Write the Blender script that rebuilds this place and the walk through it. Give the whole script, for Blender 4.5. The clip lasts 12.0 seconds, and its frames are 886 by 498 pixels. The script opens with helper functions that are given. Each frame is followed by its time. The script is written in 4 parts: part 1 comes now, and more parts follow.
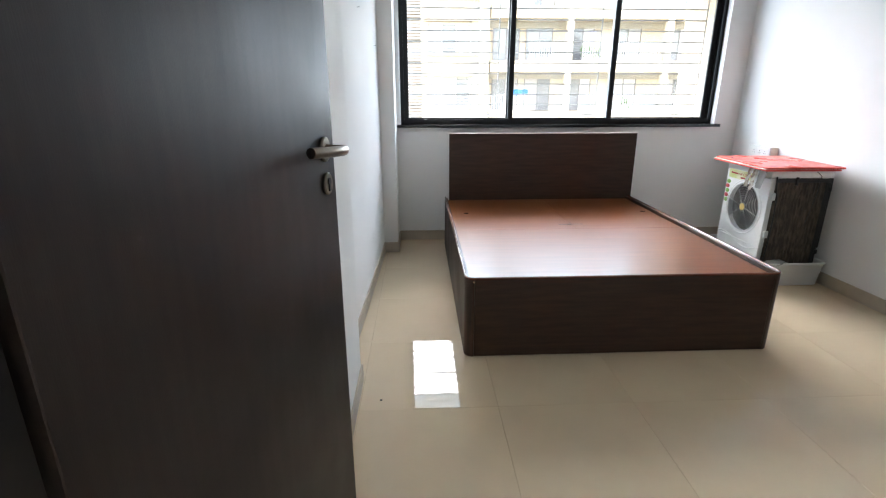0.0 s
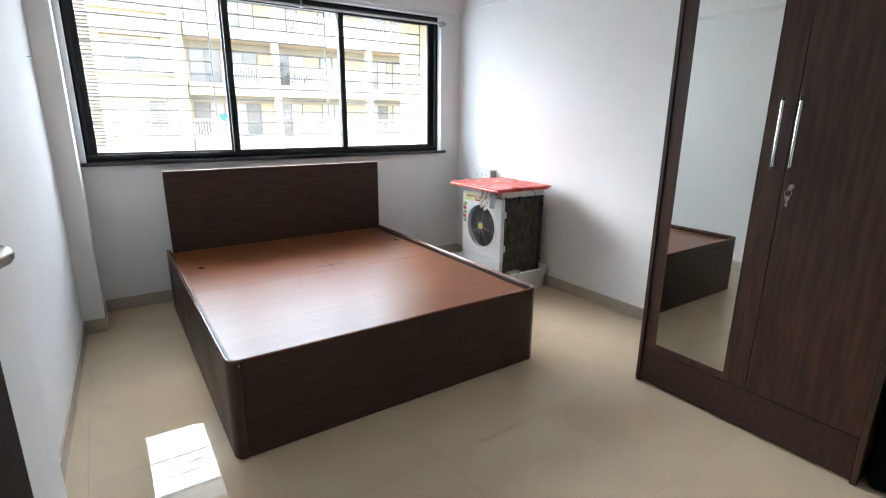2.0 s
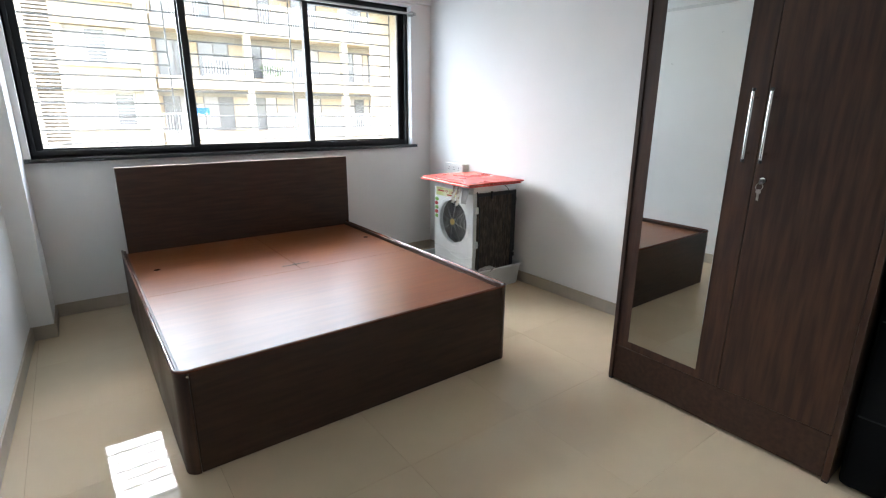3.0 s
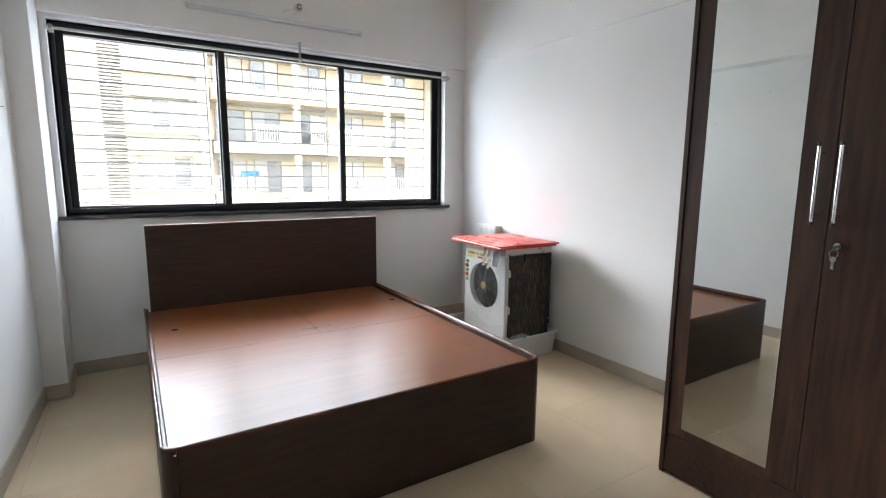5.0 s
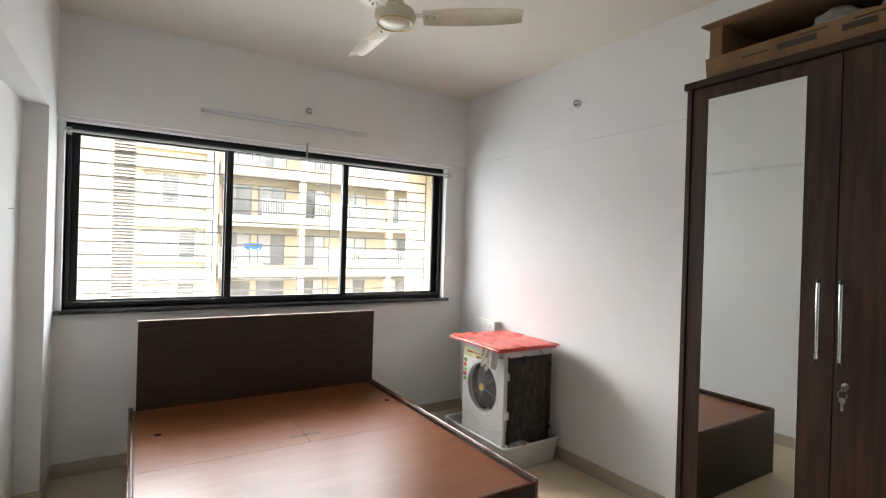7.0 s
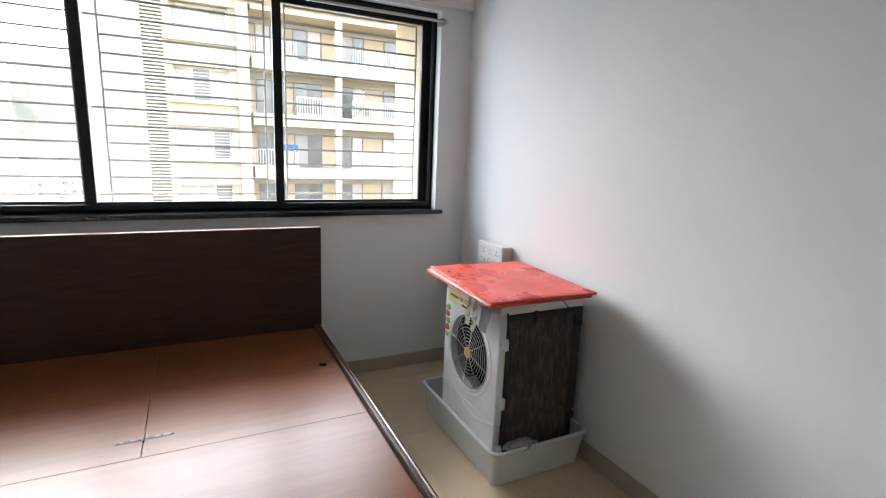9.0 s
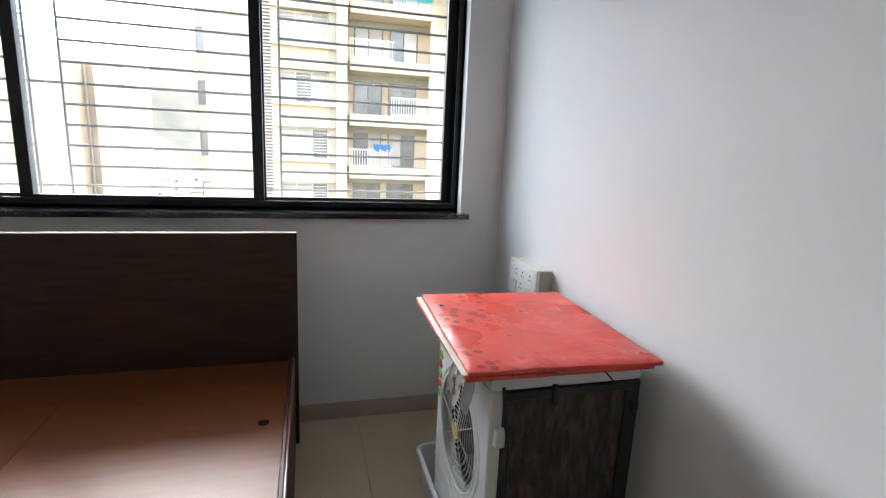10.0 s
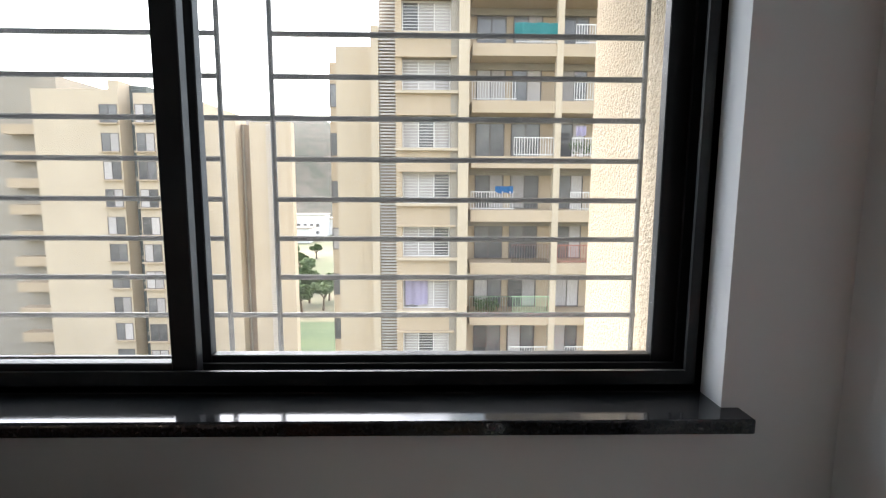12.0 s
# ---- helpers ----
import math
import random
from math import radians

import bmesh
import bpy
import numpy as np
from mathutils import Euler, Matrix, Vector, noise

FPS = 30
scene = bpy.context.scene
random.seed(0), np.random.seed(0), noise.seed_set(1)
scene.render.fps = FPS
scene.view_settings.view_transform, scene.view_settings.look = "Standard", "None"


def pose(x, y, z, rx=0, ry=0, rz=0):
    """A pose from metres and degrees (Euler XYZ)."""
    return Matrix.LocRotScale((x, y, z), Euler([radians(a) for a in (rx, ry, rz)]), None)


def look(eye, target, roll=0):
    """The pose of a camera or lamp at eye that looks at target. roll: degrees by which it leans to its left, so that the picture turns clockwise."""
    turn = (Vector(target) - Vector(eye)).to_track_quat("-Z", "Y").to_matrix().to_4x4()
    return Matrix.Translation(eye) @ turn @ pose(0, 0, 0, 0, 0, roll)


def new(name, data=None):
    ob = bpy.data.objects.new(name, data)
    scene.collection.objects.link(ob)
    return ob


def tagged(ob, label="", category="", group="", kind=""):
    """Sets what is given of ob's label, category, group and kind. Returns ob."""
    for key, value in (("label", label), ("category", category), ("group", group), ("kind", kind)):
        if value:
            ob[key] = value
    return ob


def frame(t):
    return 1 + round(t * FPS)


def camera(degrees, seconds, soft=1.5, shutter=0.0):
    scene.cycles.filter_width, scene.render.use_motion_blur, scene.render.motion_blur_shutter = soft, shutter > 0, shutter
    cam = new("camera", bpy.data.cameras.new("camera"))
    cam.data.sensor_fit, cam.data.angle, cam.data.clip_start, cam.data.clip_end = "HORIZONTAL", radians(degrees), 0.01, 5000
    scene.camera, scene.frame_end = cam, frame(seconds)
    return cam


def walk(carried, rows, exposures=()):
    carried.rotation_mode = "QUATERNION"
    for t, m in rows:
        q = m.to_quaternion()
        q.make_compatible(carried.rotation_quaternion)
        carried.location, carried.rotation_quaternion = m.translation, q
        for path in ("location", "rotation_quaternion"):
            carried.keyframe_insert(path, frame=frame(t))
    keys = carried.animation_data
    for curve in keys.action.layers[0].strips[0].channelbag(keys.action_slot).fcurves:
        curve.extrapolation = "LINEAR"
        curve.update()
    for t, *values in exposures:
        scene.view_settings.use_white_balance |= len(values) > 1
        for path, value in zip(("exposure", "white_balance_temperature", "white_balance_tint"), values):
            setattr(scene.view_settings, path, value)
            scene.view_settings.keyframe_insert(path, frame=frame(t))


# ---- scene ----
# camera: seconds, eye, target, roll
PATH = [
    (0, (0.171, -0.361, 1.309), (0.263, 1.542, 0.7), -0.0),
    (0.5, (0.192, -0.134, 1.322), (0.613, 1.73, 0.733), -0.1),
    (1, (0.162, 0.016, 1.324), (0.862, 1.805, 0.768), -0.1),
    (1.5, (0.097, 0.052, 1.346), (1.025, 1.742, 0.815), 0.1),
    (2, (0.114, 0.045, 1.34), (1.2, 1.643, 0.823), 0.5),
    (2.5, (0.17, 0.054, 1.341), (1.326, 1.596, 0.804), 0.6),
    (4.5, (0.341, 0.203, 1.291), (1.423, 1.805, 0.777), 0.2),
    (5, (0.373, 0.204, 1.309), (1.425, 1.879, 1.009), 0.5),
    (5.5, (0.313, 0.174, 1.493), (1.359, 1.876, 1.4), 1.5),
    (6, (0.282, 0.133, 1.576), (1.306, 1.85, 1.632), 1.8),
    (6.5, (0.311, 0.138, 1.568), (1.332, 1.855, 1.654), 2.1),
    (7, (0.394, 0.228, 1.488), (1.453, 1.925, 1.48), 1.7),
    (7.5, (0.544, 0.465, 1.445), (1.633, 2.134, 1.287), 1.5),
    (9.5, (1.777, 1.464, 1.366), (2.508, 3.279, 0.954), 2.5),
    (10, (2.068, 1.745, 1.337), (2.596, 3.632, 0.939), 2.6),
    (10.5, (2.238, 2.107, 1.351), (2.545, 4.04, 0.939), 2.3),
    (11, (2.316, 2.499, 1.361), (2.484, 4.457, 0.991), 1.7),
    (11.5, (2.361, 2.872, 1.393), (2.451, 4.844, 1.074), 1.2),
    (12, (2.303, 3.255, 1.399), (2.346, 5.239, 1.145), 0.3),
]
cam = camera(83.6, 12.0, soft=1.2)
EXPOSURES = [(0, 3.78, 6250, 12), (2.5, 3.64, 6250, 12), (4.5, 3.57, 6300, 12), (5.2, 3.5, 6500, 12.5), (6, 3.4, 7100, 14), (7.5, 3.3, 6850, 14), (9.5, 2.98, 6350, 12.5), (10.5, 2.72, 6300, 12), (11, 2.48, 6250, 12), (11.5, 2.2, 6200, 12), (12, 1.8, 6550, 13.5)]
walk(cam, [(r[0], look(*r[1:])) for r in PATH], EXPOSURES)

# ---- daylight: a bright hazy sky, the sun veiled, high beyond the window ----
world = bpy.data.worlds.new("world")
scene.world = world
world.use_nodes = True
wn = world.node_tree
sky = wn.nodes.new("ShaderNodeTexSky")
sky.sky_type, sky.sun_disc = "NISHITA", False
sky.sun_elevation, sky.sun_rotation = radians(56), radians(-18)
sky.dust_density, sky.air_density = 4.0, 1.2
haze = wn.nodes.new("ShaderNodeHueSaturation")
haze.inputs["Saturation"].default_value, haze.inputs["Value"].default_value = 0.5, 2.3
wn.links.new(sky.outputs[0], haze.inputs["Color"])
wn.links.new(haze.outputs[0], wn.nodes["Background"].inputs[0])
wn.nodes["Background"].inputs[1].default_value = 0.15
sun = new("sun", bpy.data.lights.new("sun", "SUN"))
sun.data.energy, sun.data.angle, sun.data.color = 0.5, radians(12), (1, 0.95, 0.87)
sun.matrix_world = look((-10, 30.8, 48), (0, 0, 0))

# the sky's light through the window, in the open edge under the sunshade slab
skylight = new("window_skylight", bpy.data.lights.new("window_skylight", "AREA"))
skylight.data.shape, skylight.data.size, skylight.data.size_y = "RECTANGLE", 2.5, 1.5
skylight.data.energy, skylight.data.color, skylight.data.spread = 9.0, (0.70, 0.86, 1.0), radians(180)
skylight.matrix_world = look((1.22, 4.76, 1.45), (1.12, 1.9, -0.30))


# ---- materials ----
def material(name, color, rough=0.5, metal=0.0, second=None, scale=6.0, stretch=(1, 1, 1), bump=0.0, bump_scale=120.0, coat=0.0,
             rough_var=0.0, piece_var=0.0, detail=6.0, contrast=(0.35, 0.65), spec=0.5):
    """Principled surface, two colours mixed by a stretched noise, a fine relief, a roughness that varies."""
    m = bpy.data.materials.new(name)
    m.use_nodes = True
    t = m.node_tree
    p = t.nodes["Principled BSDF"]
    p.inputs["Roughness"].default_value, p.inputs["Metallic"].default_value = rough, metal
    p.inputs["Coat Weight"].default_value, p.inputs["Specular IOR Level"].default_value = coat, spec
    p.inputs["Coat Roughness"].default_value = 0.12
    c = t.nodes.new("ShaderNodeTexCoord")
    mp = t.nodes.new("ShaderNodeMapping")
    mp.inputs["Scale"].default_value = stretch
    t.links.new(c.outputs["Object"], mp.inputs[0])
    n = t.nodes.new("ShaderNodeTexNoise")
    n.inputs["Scale"].default_value, n.inputs["Detail"].default_value = scale, detail
    t.links.new(mp.outputs[0], n.inputs["Vector"])
    ramp = t.nodes.new("ShaderNodeValToRGB")
    ramp.color_ramp.elements[0].position, ramp.color_ramp.elements[1].position = contrast
    ramp.color_ramp.elements[0].color = (*color[:3], 1)
    ramp.color_ramp.elements[1].color = (*(second or color)[:3], 1)
    t.links.new(n.outputs["Fac"], ramp.inputs[0])
    out = ramp.outputs[0]
    if piece_var:
        info = t.nodes.new("ShaderNodeObjectInfo")
        h = t.nodes.new("ShaderNodeHueSaturation")
        mr = t.nodes.new("ShaderNodeMapRange")
        mr.inputs["To Min"].default_value, mr.inputs["To Max"].default_value = 1 - piece_var, 1 + piece_var
        t.links.new(info.outputs["Random"], mr.inputs["Value"])
        t.links.new(mr.outputs[0], h.inputs["Value"])
        t.links.new(out, h.inputs["Color"])
        out = h.outputs[0]
    t.links.new(out, p.inputs["Base Color"])
    if rough_var:
        n2 = t.nodes.new("ShaderNodeTexNoise")
        n2.inputs["Scale"].default_value, n2.inputs["Detail"].default_value = 3.5, 5
        t.links.new(c.outputs["Object"], n2.inputs["Vector"])
        mr2 = t.nodes.new("ShaderNodeMapRange")
        mr2.inputs["To Min"].default_value, mr2.inputs["To Max"].default_value = max(0.0, rough - rough_var), rough + rough_var
        mr2.inputs["From Min"].default_value, mr2.inputs["From Max"].default_value = 0.3, 0.7
        t.links.new(n2.outputs["Fac"], mr2.inputs["Value"])
        t.links.new(mr2.outputs[0], p.inputs["Roughness"])
    if bump:
        nb = t.nodes.new("ShaderNodeTexNoise")
        nb.inputs["Scale"].default_value, nb.inputs["Detail"].default_value = bump_scale, 4
        t.links.new(mp.outputs[0], nb.inputs["Vector"])
        b = t.nodes.new("ShaderNodeBump")
        b.inputs["Strength"].default_value, b.inputs["Distance"].default_value = bump, 0.01
        t.links.new(nb.outputs["Fac"], b.inputs["Height"])
        t.links.new(b.outputs[0], p.inputs["Normal"])
    return m


WALL = material("wall_paint", (0.82, 0.81, 0.795), 0.85, second=(0.785, 0.775, 0.755), scale=1.4, bump=0.02, bump_scale=90, rough_var=0.06, spec=0.2)
CEIL = material("ceiling_paint", (0.81, 0.77, 0.68), 0.8, second=(0.78, 0.74, 0.65), scale=1.2, bump=0.05, bump_scale=80)
TILE = material("polished_tile", (0.62, 0.505, 0.355), 0.012, second=(0.58, 0.465, 0.325), scale=2.5, rough_var=0.005, piece_var=0.015, spec=0.2)
GROUT = material("grout", (0.50, 0.42, 0.315), 0.9)
SKIRT = material("skirting_tile", (0.49, 0.41, 0.315), 0.5, second=(0.40, 0.345, 0.28), scale=5, rough_var=0.06)
WOOD_H = material("walnut_laminate_across", (0.031, 0.0155, 0.010), 0.4, spec=0.3, second=(0.050, 0.0245, 0.0155), scale=5, stretch=(0.9, 9, 9), bump=0.05, bump_scale=60, rough_var=0.06)
WOOD_V = material("walnut_laminate_upright", (0.031, 0.015, 0.010), 0.4, spec=0.35, second=(0.066, 0.031, 0.018), scale=5, stretch=(9, 9, 0.8), bump=0.05, bump_scale=60, rough_var=0.06)
WOOD_EDGE = material("dark_edge_band", (0.085, 0.029, 0.016), 0.17, second=(0.14, 0.048, 0.025), scale=9)
WORN_GLINT_EDGE = material("worn_edge_band_painted_glint", (0.48, 0.36, 0.29), 0.3, second=(0.30, 0.20, 0.15), scale=22, contrast=(0.5, 0.75))
DOOR = material("dark_door_laminate", (0.020, 0.013, 0.0115), 0.46, spec=0.3, second=(0.029, 0.0195, 0.017), scale=5, stretch=(7, 7, 0.7), bump=0.05, bump_scale=90, rough_var=0.08)
FRAME_DARK = material("dark_door_frame", (0.011, 0.008, 0.007), 0.5, spec=0.2, second=(0.016, 0.012, 0.010), scale=8)
BLACK_ALU = material("black_anodised_aluminium", (0.011, 0.010, 0.010), 0.42, spec=0.3, second=(0.018, 0.018, 0.019), scale=7, rough_var=0.08)
GRANITE = material("black_granite", (0.010, 0.011, 0.012), 0.09, second=(0.030, 0.031, 0.033), scale=160, contrast=(0.5, 0.75))
GRILLE = material("grey_painted_steel", (0.13, 0.126, 0.12), 0.5, second=(0.18, 0.175, 0.168), scale=40, bump=0.1)
BRONZE = material("brushed_bronze_steel", (0.24, 0.205, 0.165), 0.32, metal=1.0, second=(0.19, 0.165, 0.13), scale=30)
CHROME = material("chrome", (0.72, 0.71, 0.69), 0.14, metal=1.0, rough_var=0.04)
STEEL = material("worn_steel", (0.45, 0.44, 0.42), 0.35, metal=1.0, second=(0.32, 0.31, 0.29), scale=60)
RUBBER = material("black_plastic", (0.012, 0.012, 0.012), 0.45)
PLASTIC = material("white_plastic", (0.74, 0.745, 0.73), 0.36, second=(0.69, 0.69, 0.665), scale=5, rough_var=0.06)
GUARD = material("greyed_white_plastic", (0.50, 0.49, 0.46), 0.45, second=(0.40, 0.39, 0.36), scale=20)
OLD_PLASTIC = material("yellowed_white_plastic", (0.70, 0.68, 0.60), 0.4, second=(0.66, 0.63, 0.53), scale=8)
CREAM_ENAMEL = material("cream_enamel", (0.76, 0.70, 0.56), 0.3, second=(0.64, 0.57, 0.43), scale=7, rough_var=0.08)
SILVER_ROD = material("matt_silver", (0.55, 0.54, 0.52), 0.4, metal=0.6)
HINGE = material("worn_hinge_steel", (0.07, 0.066, 0.062), 0.38, metal=1.0, second=(0.19, 0.185, 0.175), scale=60, rough_var=0.1)
MATT_BLACK = material("matt_black", (0.004, 0.004, 0.004), 0.95, spec=0.1)
CARDBOARD = material("brown_cardboard", (0.25, 0.135, 0.055), 0.8, second=(0.19, 0.10, 0.042), scale=9, bump=0.1, bump_scale=60)
CARD_PRINT = material("dark_print", (0.05, 0.035, 0.02), 0.8)
POLY = material("milky_polythene", (0.44, 0.43, 0.41), 0.25, second=(0.28, 0.275, 0.26), scale=14, bump=0.4, bump_scale=25)
PAPER = material("crumpled_printed_paper", (0.60, 0.55, 0.46), 0.6, second=(0.30, 0.22, 0.16), scale=34, contrast=(0.5, 0.6), bump=0.3, bump_scale=40)
GREEN = material("green_print", (0.16, 0.34, 0.05), 0.5)
RED = material("red_print", (0.40, 0.03, 0.03), 0.5)
YELLOW_GREEN = material("yellow_green_label", (0.58, 0.62, 0.22), 0.5, second=(0.72, 0.70, 0.46), scale=12)
GOLD = material("gold_sticker", (0.55, 0.36, 0.10), 0.35, second=(0.62, 0.48, 0.18), scale=30)
TUBE_MAT = material("frosted_tube", (0.70, 0.72, 0.76), 0.35)
BLUE = material("blue_cloth", (0.02, 0.17, 0.42), 0.7)
TEAL = material("teal_cloth", (0.03, 0.30, 0.30), 0.7)
LILAC = material("pale_lilac_cloth", (0.55, 0.50, 0.66), 0.8)
FACADE = material("cream_render", (0.440, 0.350, 0.238), 0.85, second=(0.400, 0.315, 0.214), scale=0.35, bump=0.1, bump_scale=6)
FACADE_PALE = material("pale_render", (0.495, 0.415, 0.300), 0.85, second=(0.455, 0.38, 0.272), scale=0.3, bump=0.1, bump_scale=6)
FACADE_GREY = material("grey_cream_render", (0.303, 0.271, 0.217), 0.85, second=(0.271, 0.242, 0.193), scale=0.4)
SHAFT_DARK = material("dark_grey_green_shaft", (0.10, 0.115, 0.108), 0.85, second=(0.075, 0.088, 0.083), scale=0.4)
BROWN_AND_SHADED = material("brown_and_shaded_render", (0.30, 0.23, 0.16), 0.85, second=(0.25, 0.19, 0.13), scale=0.4)
LOUVRE = material("grey_louvre", (0.56, 0.53, 0.48), 0.6, second=(0.48, 0.45, 0.41), scale=2)
RAIL = material("white_railing_paint", (0.66, 0.64, 0.60), 0.5)
RAIL_RED = material("rusty_red_railing", (0.36, 0.13, 0.09), 0.6)
RAIL_GREEN = material("pale_green_railing", (0.30, 0.45, 0.27), 0.6)
FAR_PANE = material("far_window_pane", (0.08, 0.08, 0.082), 0.12, second=(0.17, 0.168, 0.16), scale=0.5, piece_var=0.35)
CURTAIN = material("pale_curtain", (0.46, 0.43, 0.40), 0.9, second=(0.34, 0.32, 0.30), scale=7, stretch=(6, 1, 0.2), piece_var=0.25)
WIN_ALU = material("brown_window_frame", (0.10, 0.085, 0.075), 0.5)
ROUGHCAST = material("roughcast_cream_plaster", (0.54, 0.46, 0.35), 0.9, second=(0.39, 0.325, 0.235), scale=95, bump=1.0, bump_scale=90, detail=3)
GRASS = material("lawn", (0.026, 0.050, 0.013), 0.9, second=(0.042, 0.068, 0.020), scale=0.15)
EARTH = material("dusty_ground", (0.17, 0.145, 0.095), 0.95, second=(0.07, 0.082, 0.035), scale=0.03)
HILL = material("dry_scrub_hill", (0.085, 0.075, 0.058), 0.95, second=(0.035, 0.04, 0.026), scale=0.14, detail=10)
LEAF = material("leaf_green", (0.045, 0.085, 0.02), 0.6, second=(0.09, 0.14, 0.035), scale=0.8)
BARK = material("bark", (0.12, 0.08, 0.05), 0.9)
WHITE_RENDER = material("white_render", (0.74, 0.73, 0.70), 0.85, second=(0.68, 0.67, 0.64), scale=0.2)


def make_glass():
    m = bpy.data.materials.new("window_glass")
    m.use_nodes = True
    t = m.node_tree
    t.nodes.remove(t.nodes["Principled BSDF"])
    clear = t.nodes.new("ShaderNodeBsdfTransparent")
    clear.inputs[0].default_value = (0.96, 0.965, 0.96, 1)
    gloss = t.nodes.new("ShaderNodeBsdfGlossy")
    gloss.inputs["Roughness"].default_value = 0.02
    fr = t.nodes.new("ShaderNodeFresnel")
    fr.inputs[0].default_value = 1.35
    mix = t.nodes.new("ShaderNodeMixShader")
    t.links.new(fr.outputs[0], mix.inputs[0])
    t.links.new(clear.outputs[0], mix.inputs[1])
    t.links.new(gloss.outputs[0], mix.inputs[2])
    # a thin uneven film of dust
    film = t.nodes.new("ShaderNodeBsdfTranslucent")
    film.inputs[0].default_value = (0.9, 0.9, 0.88, 1)
    c = t.nodes.new("ShaderNodeTexCoord")
    n = t.nodes.new("ShaderNodeTexNoise")
    n.inputs["Scale"].default_value, n.inputs["Detail"].default_value = 5.0, 8
    t.links.new(c.outputs["Object"], n.inputs["Vector"])
    amount = t.nodes.new("ShaderNodeMapRange")
    amount.inputs["From Min"].default_value, amount.inputs["From Max"].default_value = 0.3, 0.8
    amount.inputs["To Min"].default_value, amount.inputs["To Max"].default_value = 0.002, 0.015
    t.links.new(n.outputs["Fac"], amount.inputs["Value"])
    dusty = t.nodes.new("ShaderNodeMixShader")
    t.links.new(amount.outputs[0], dusty.inputs[0])
    t.links.new(mix.outputs[0], dusty.inputs[1])
    t.links.new(film.outputs[0], dusty.inputs[2])
    t.links.new(dusty.outputs[0], t.nodes["Material Output"].inputs[0])
    return m


GLASS = make_glass()


def make_bed_top():
    """Varnished red-brown plywood: fine grain, dull scuffed patches and wiped streaks in the gloss, a thin veil of dust."""
    m = material("red_brown_plywood_varnish", (0.145, 0.0435, 0.0115), 0.29, second=(0.175, 0.054, 0.0145), scale=4, stretch=(0.8, 9, 1), spec=0.33)
    t = m.node_tree
    p = t.nodes["Principled BSDF"]
    base = p.inputs["Base Color"].links[0].from_socket
    c = t.nodes.new("ShaderNodeTexCoord")
    mp = t.nodes.new("ShaderNodeMapping")
    mp.inputs["Scale"].default_value, mp.inputs["Rotation"].default_value = (0.8, 6.0, 1.0), (0, 0, radians(9))
    t.links.new(c.outputs["Object"], mp.inputs[0])
    fields = []
    for vector, scale, detail, warp in ((mp.outputs[0], 3.0, 9, 0.5), (c.outputs["Object"], 14.0, 9, 0.3)):
        n = t.nodes.new("ShaderNodeTexNoise")
        n.inputs["Scale"].default_value, n.inputs["Detail"].default_value, n.inputs["Distortion"].default_value = scale, detail, warp
        t.links.new(vector, n.inputs["Vector"])
        fields.append(n.outputs["Fac"])
    both = t.nodes.new("ShaderNodeMath")
    both.operation = "ADD"
    t.links.new(fields[0], both.inputs[0])
    t.links.new(fields[1], both.inputs[1])
    for low, high, target in ((0.282, 0.30, "Roughness"), (0.0, 0.018, "dust")):
        r = t.nodes.new("ShaderNodeMapRange")
        r.inputs["From Min"].default_value, r.inputs["From Max"].default_value = (0.8, 1.22) if target == "Roughness" else (0.85, 1.3)
        r.inputs["To Min"].default_value, r.inputs["To Max"].default_value = low, high
        t.links.new(both.outputs[0], r.inputs["Value"])
        if target == "Roughness":
            t.links.new(r.outputs[0], p.inputs["Roughness"])
        else:
            x = t.nodes.new("ShaderNodeMixRGB")
            t.links.new(r.outputs[0], x.inputs[0])
            t.links.new(base, x.inputs[1])
            x.inputs[2].default_value = (0.42, 0.36, 0.31, 1)
            t.links.new(x.outputs[0], p.inputs["Base Color"])
    return m


WOOD_TOP = make_bed_top()
MIRROR = material("mirror_silver", (0.80, 0.82, 0.80), 0.015, metal=1.0)


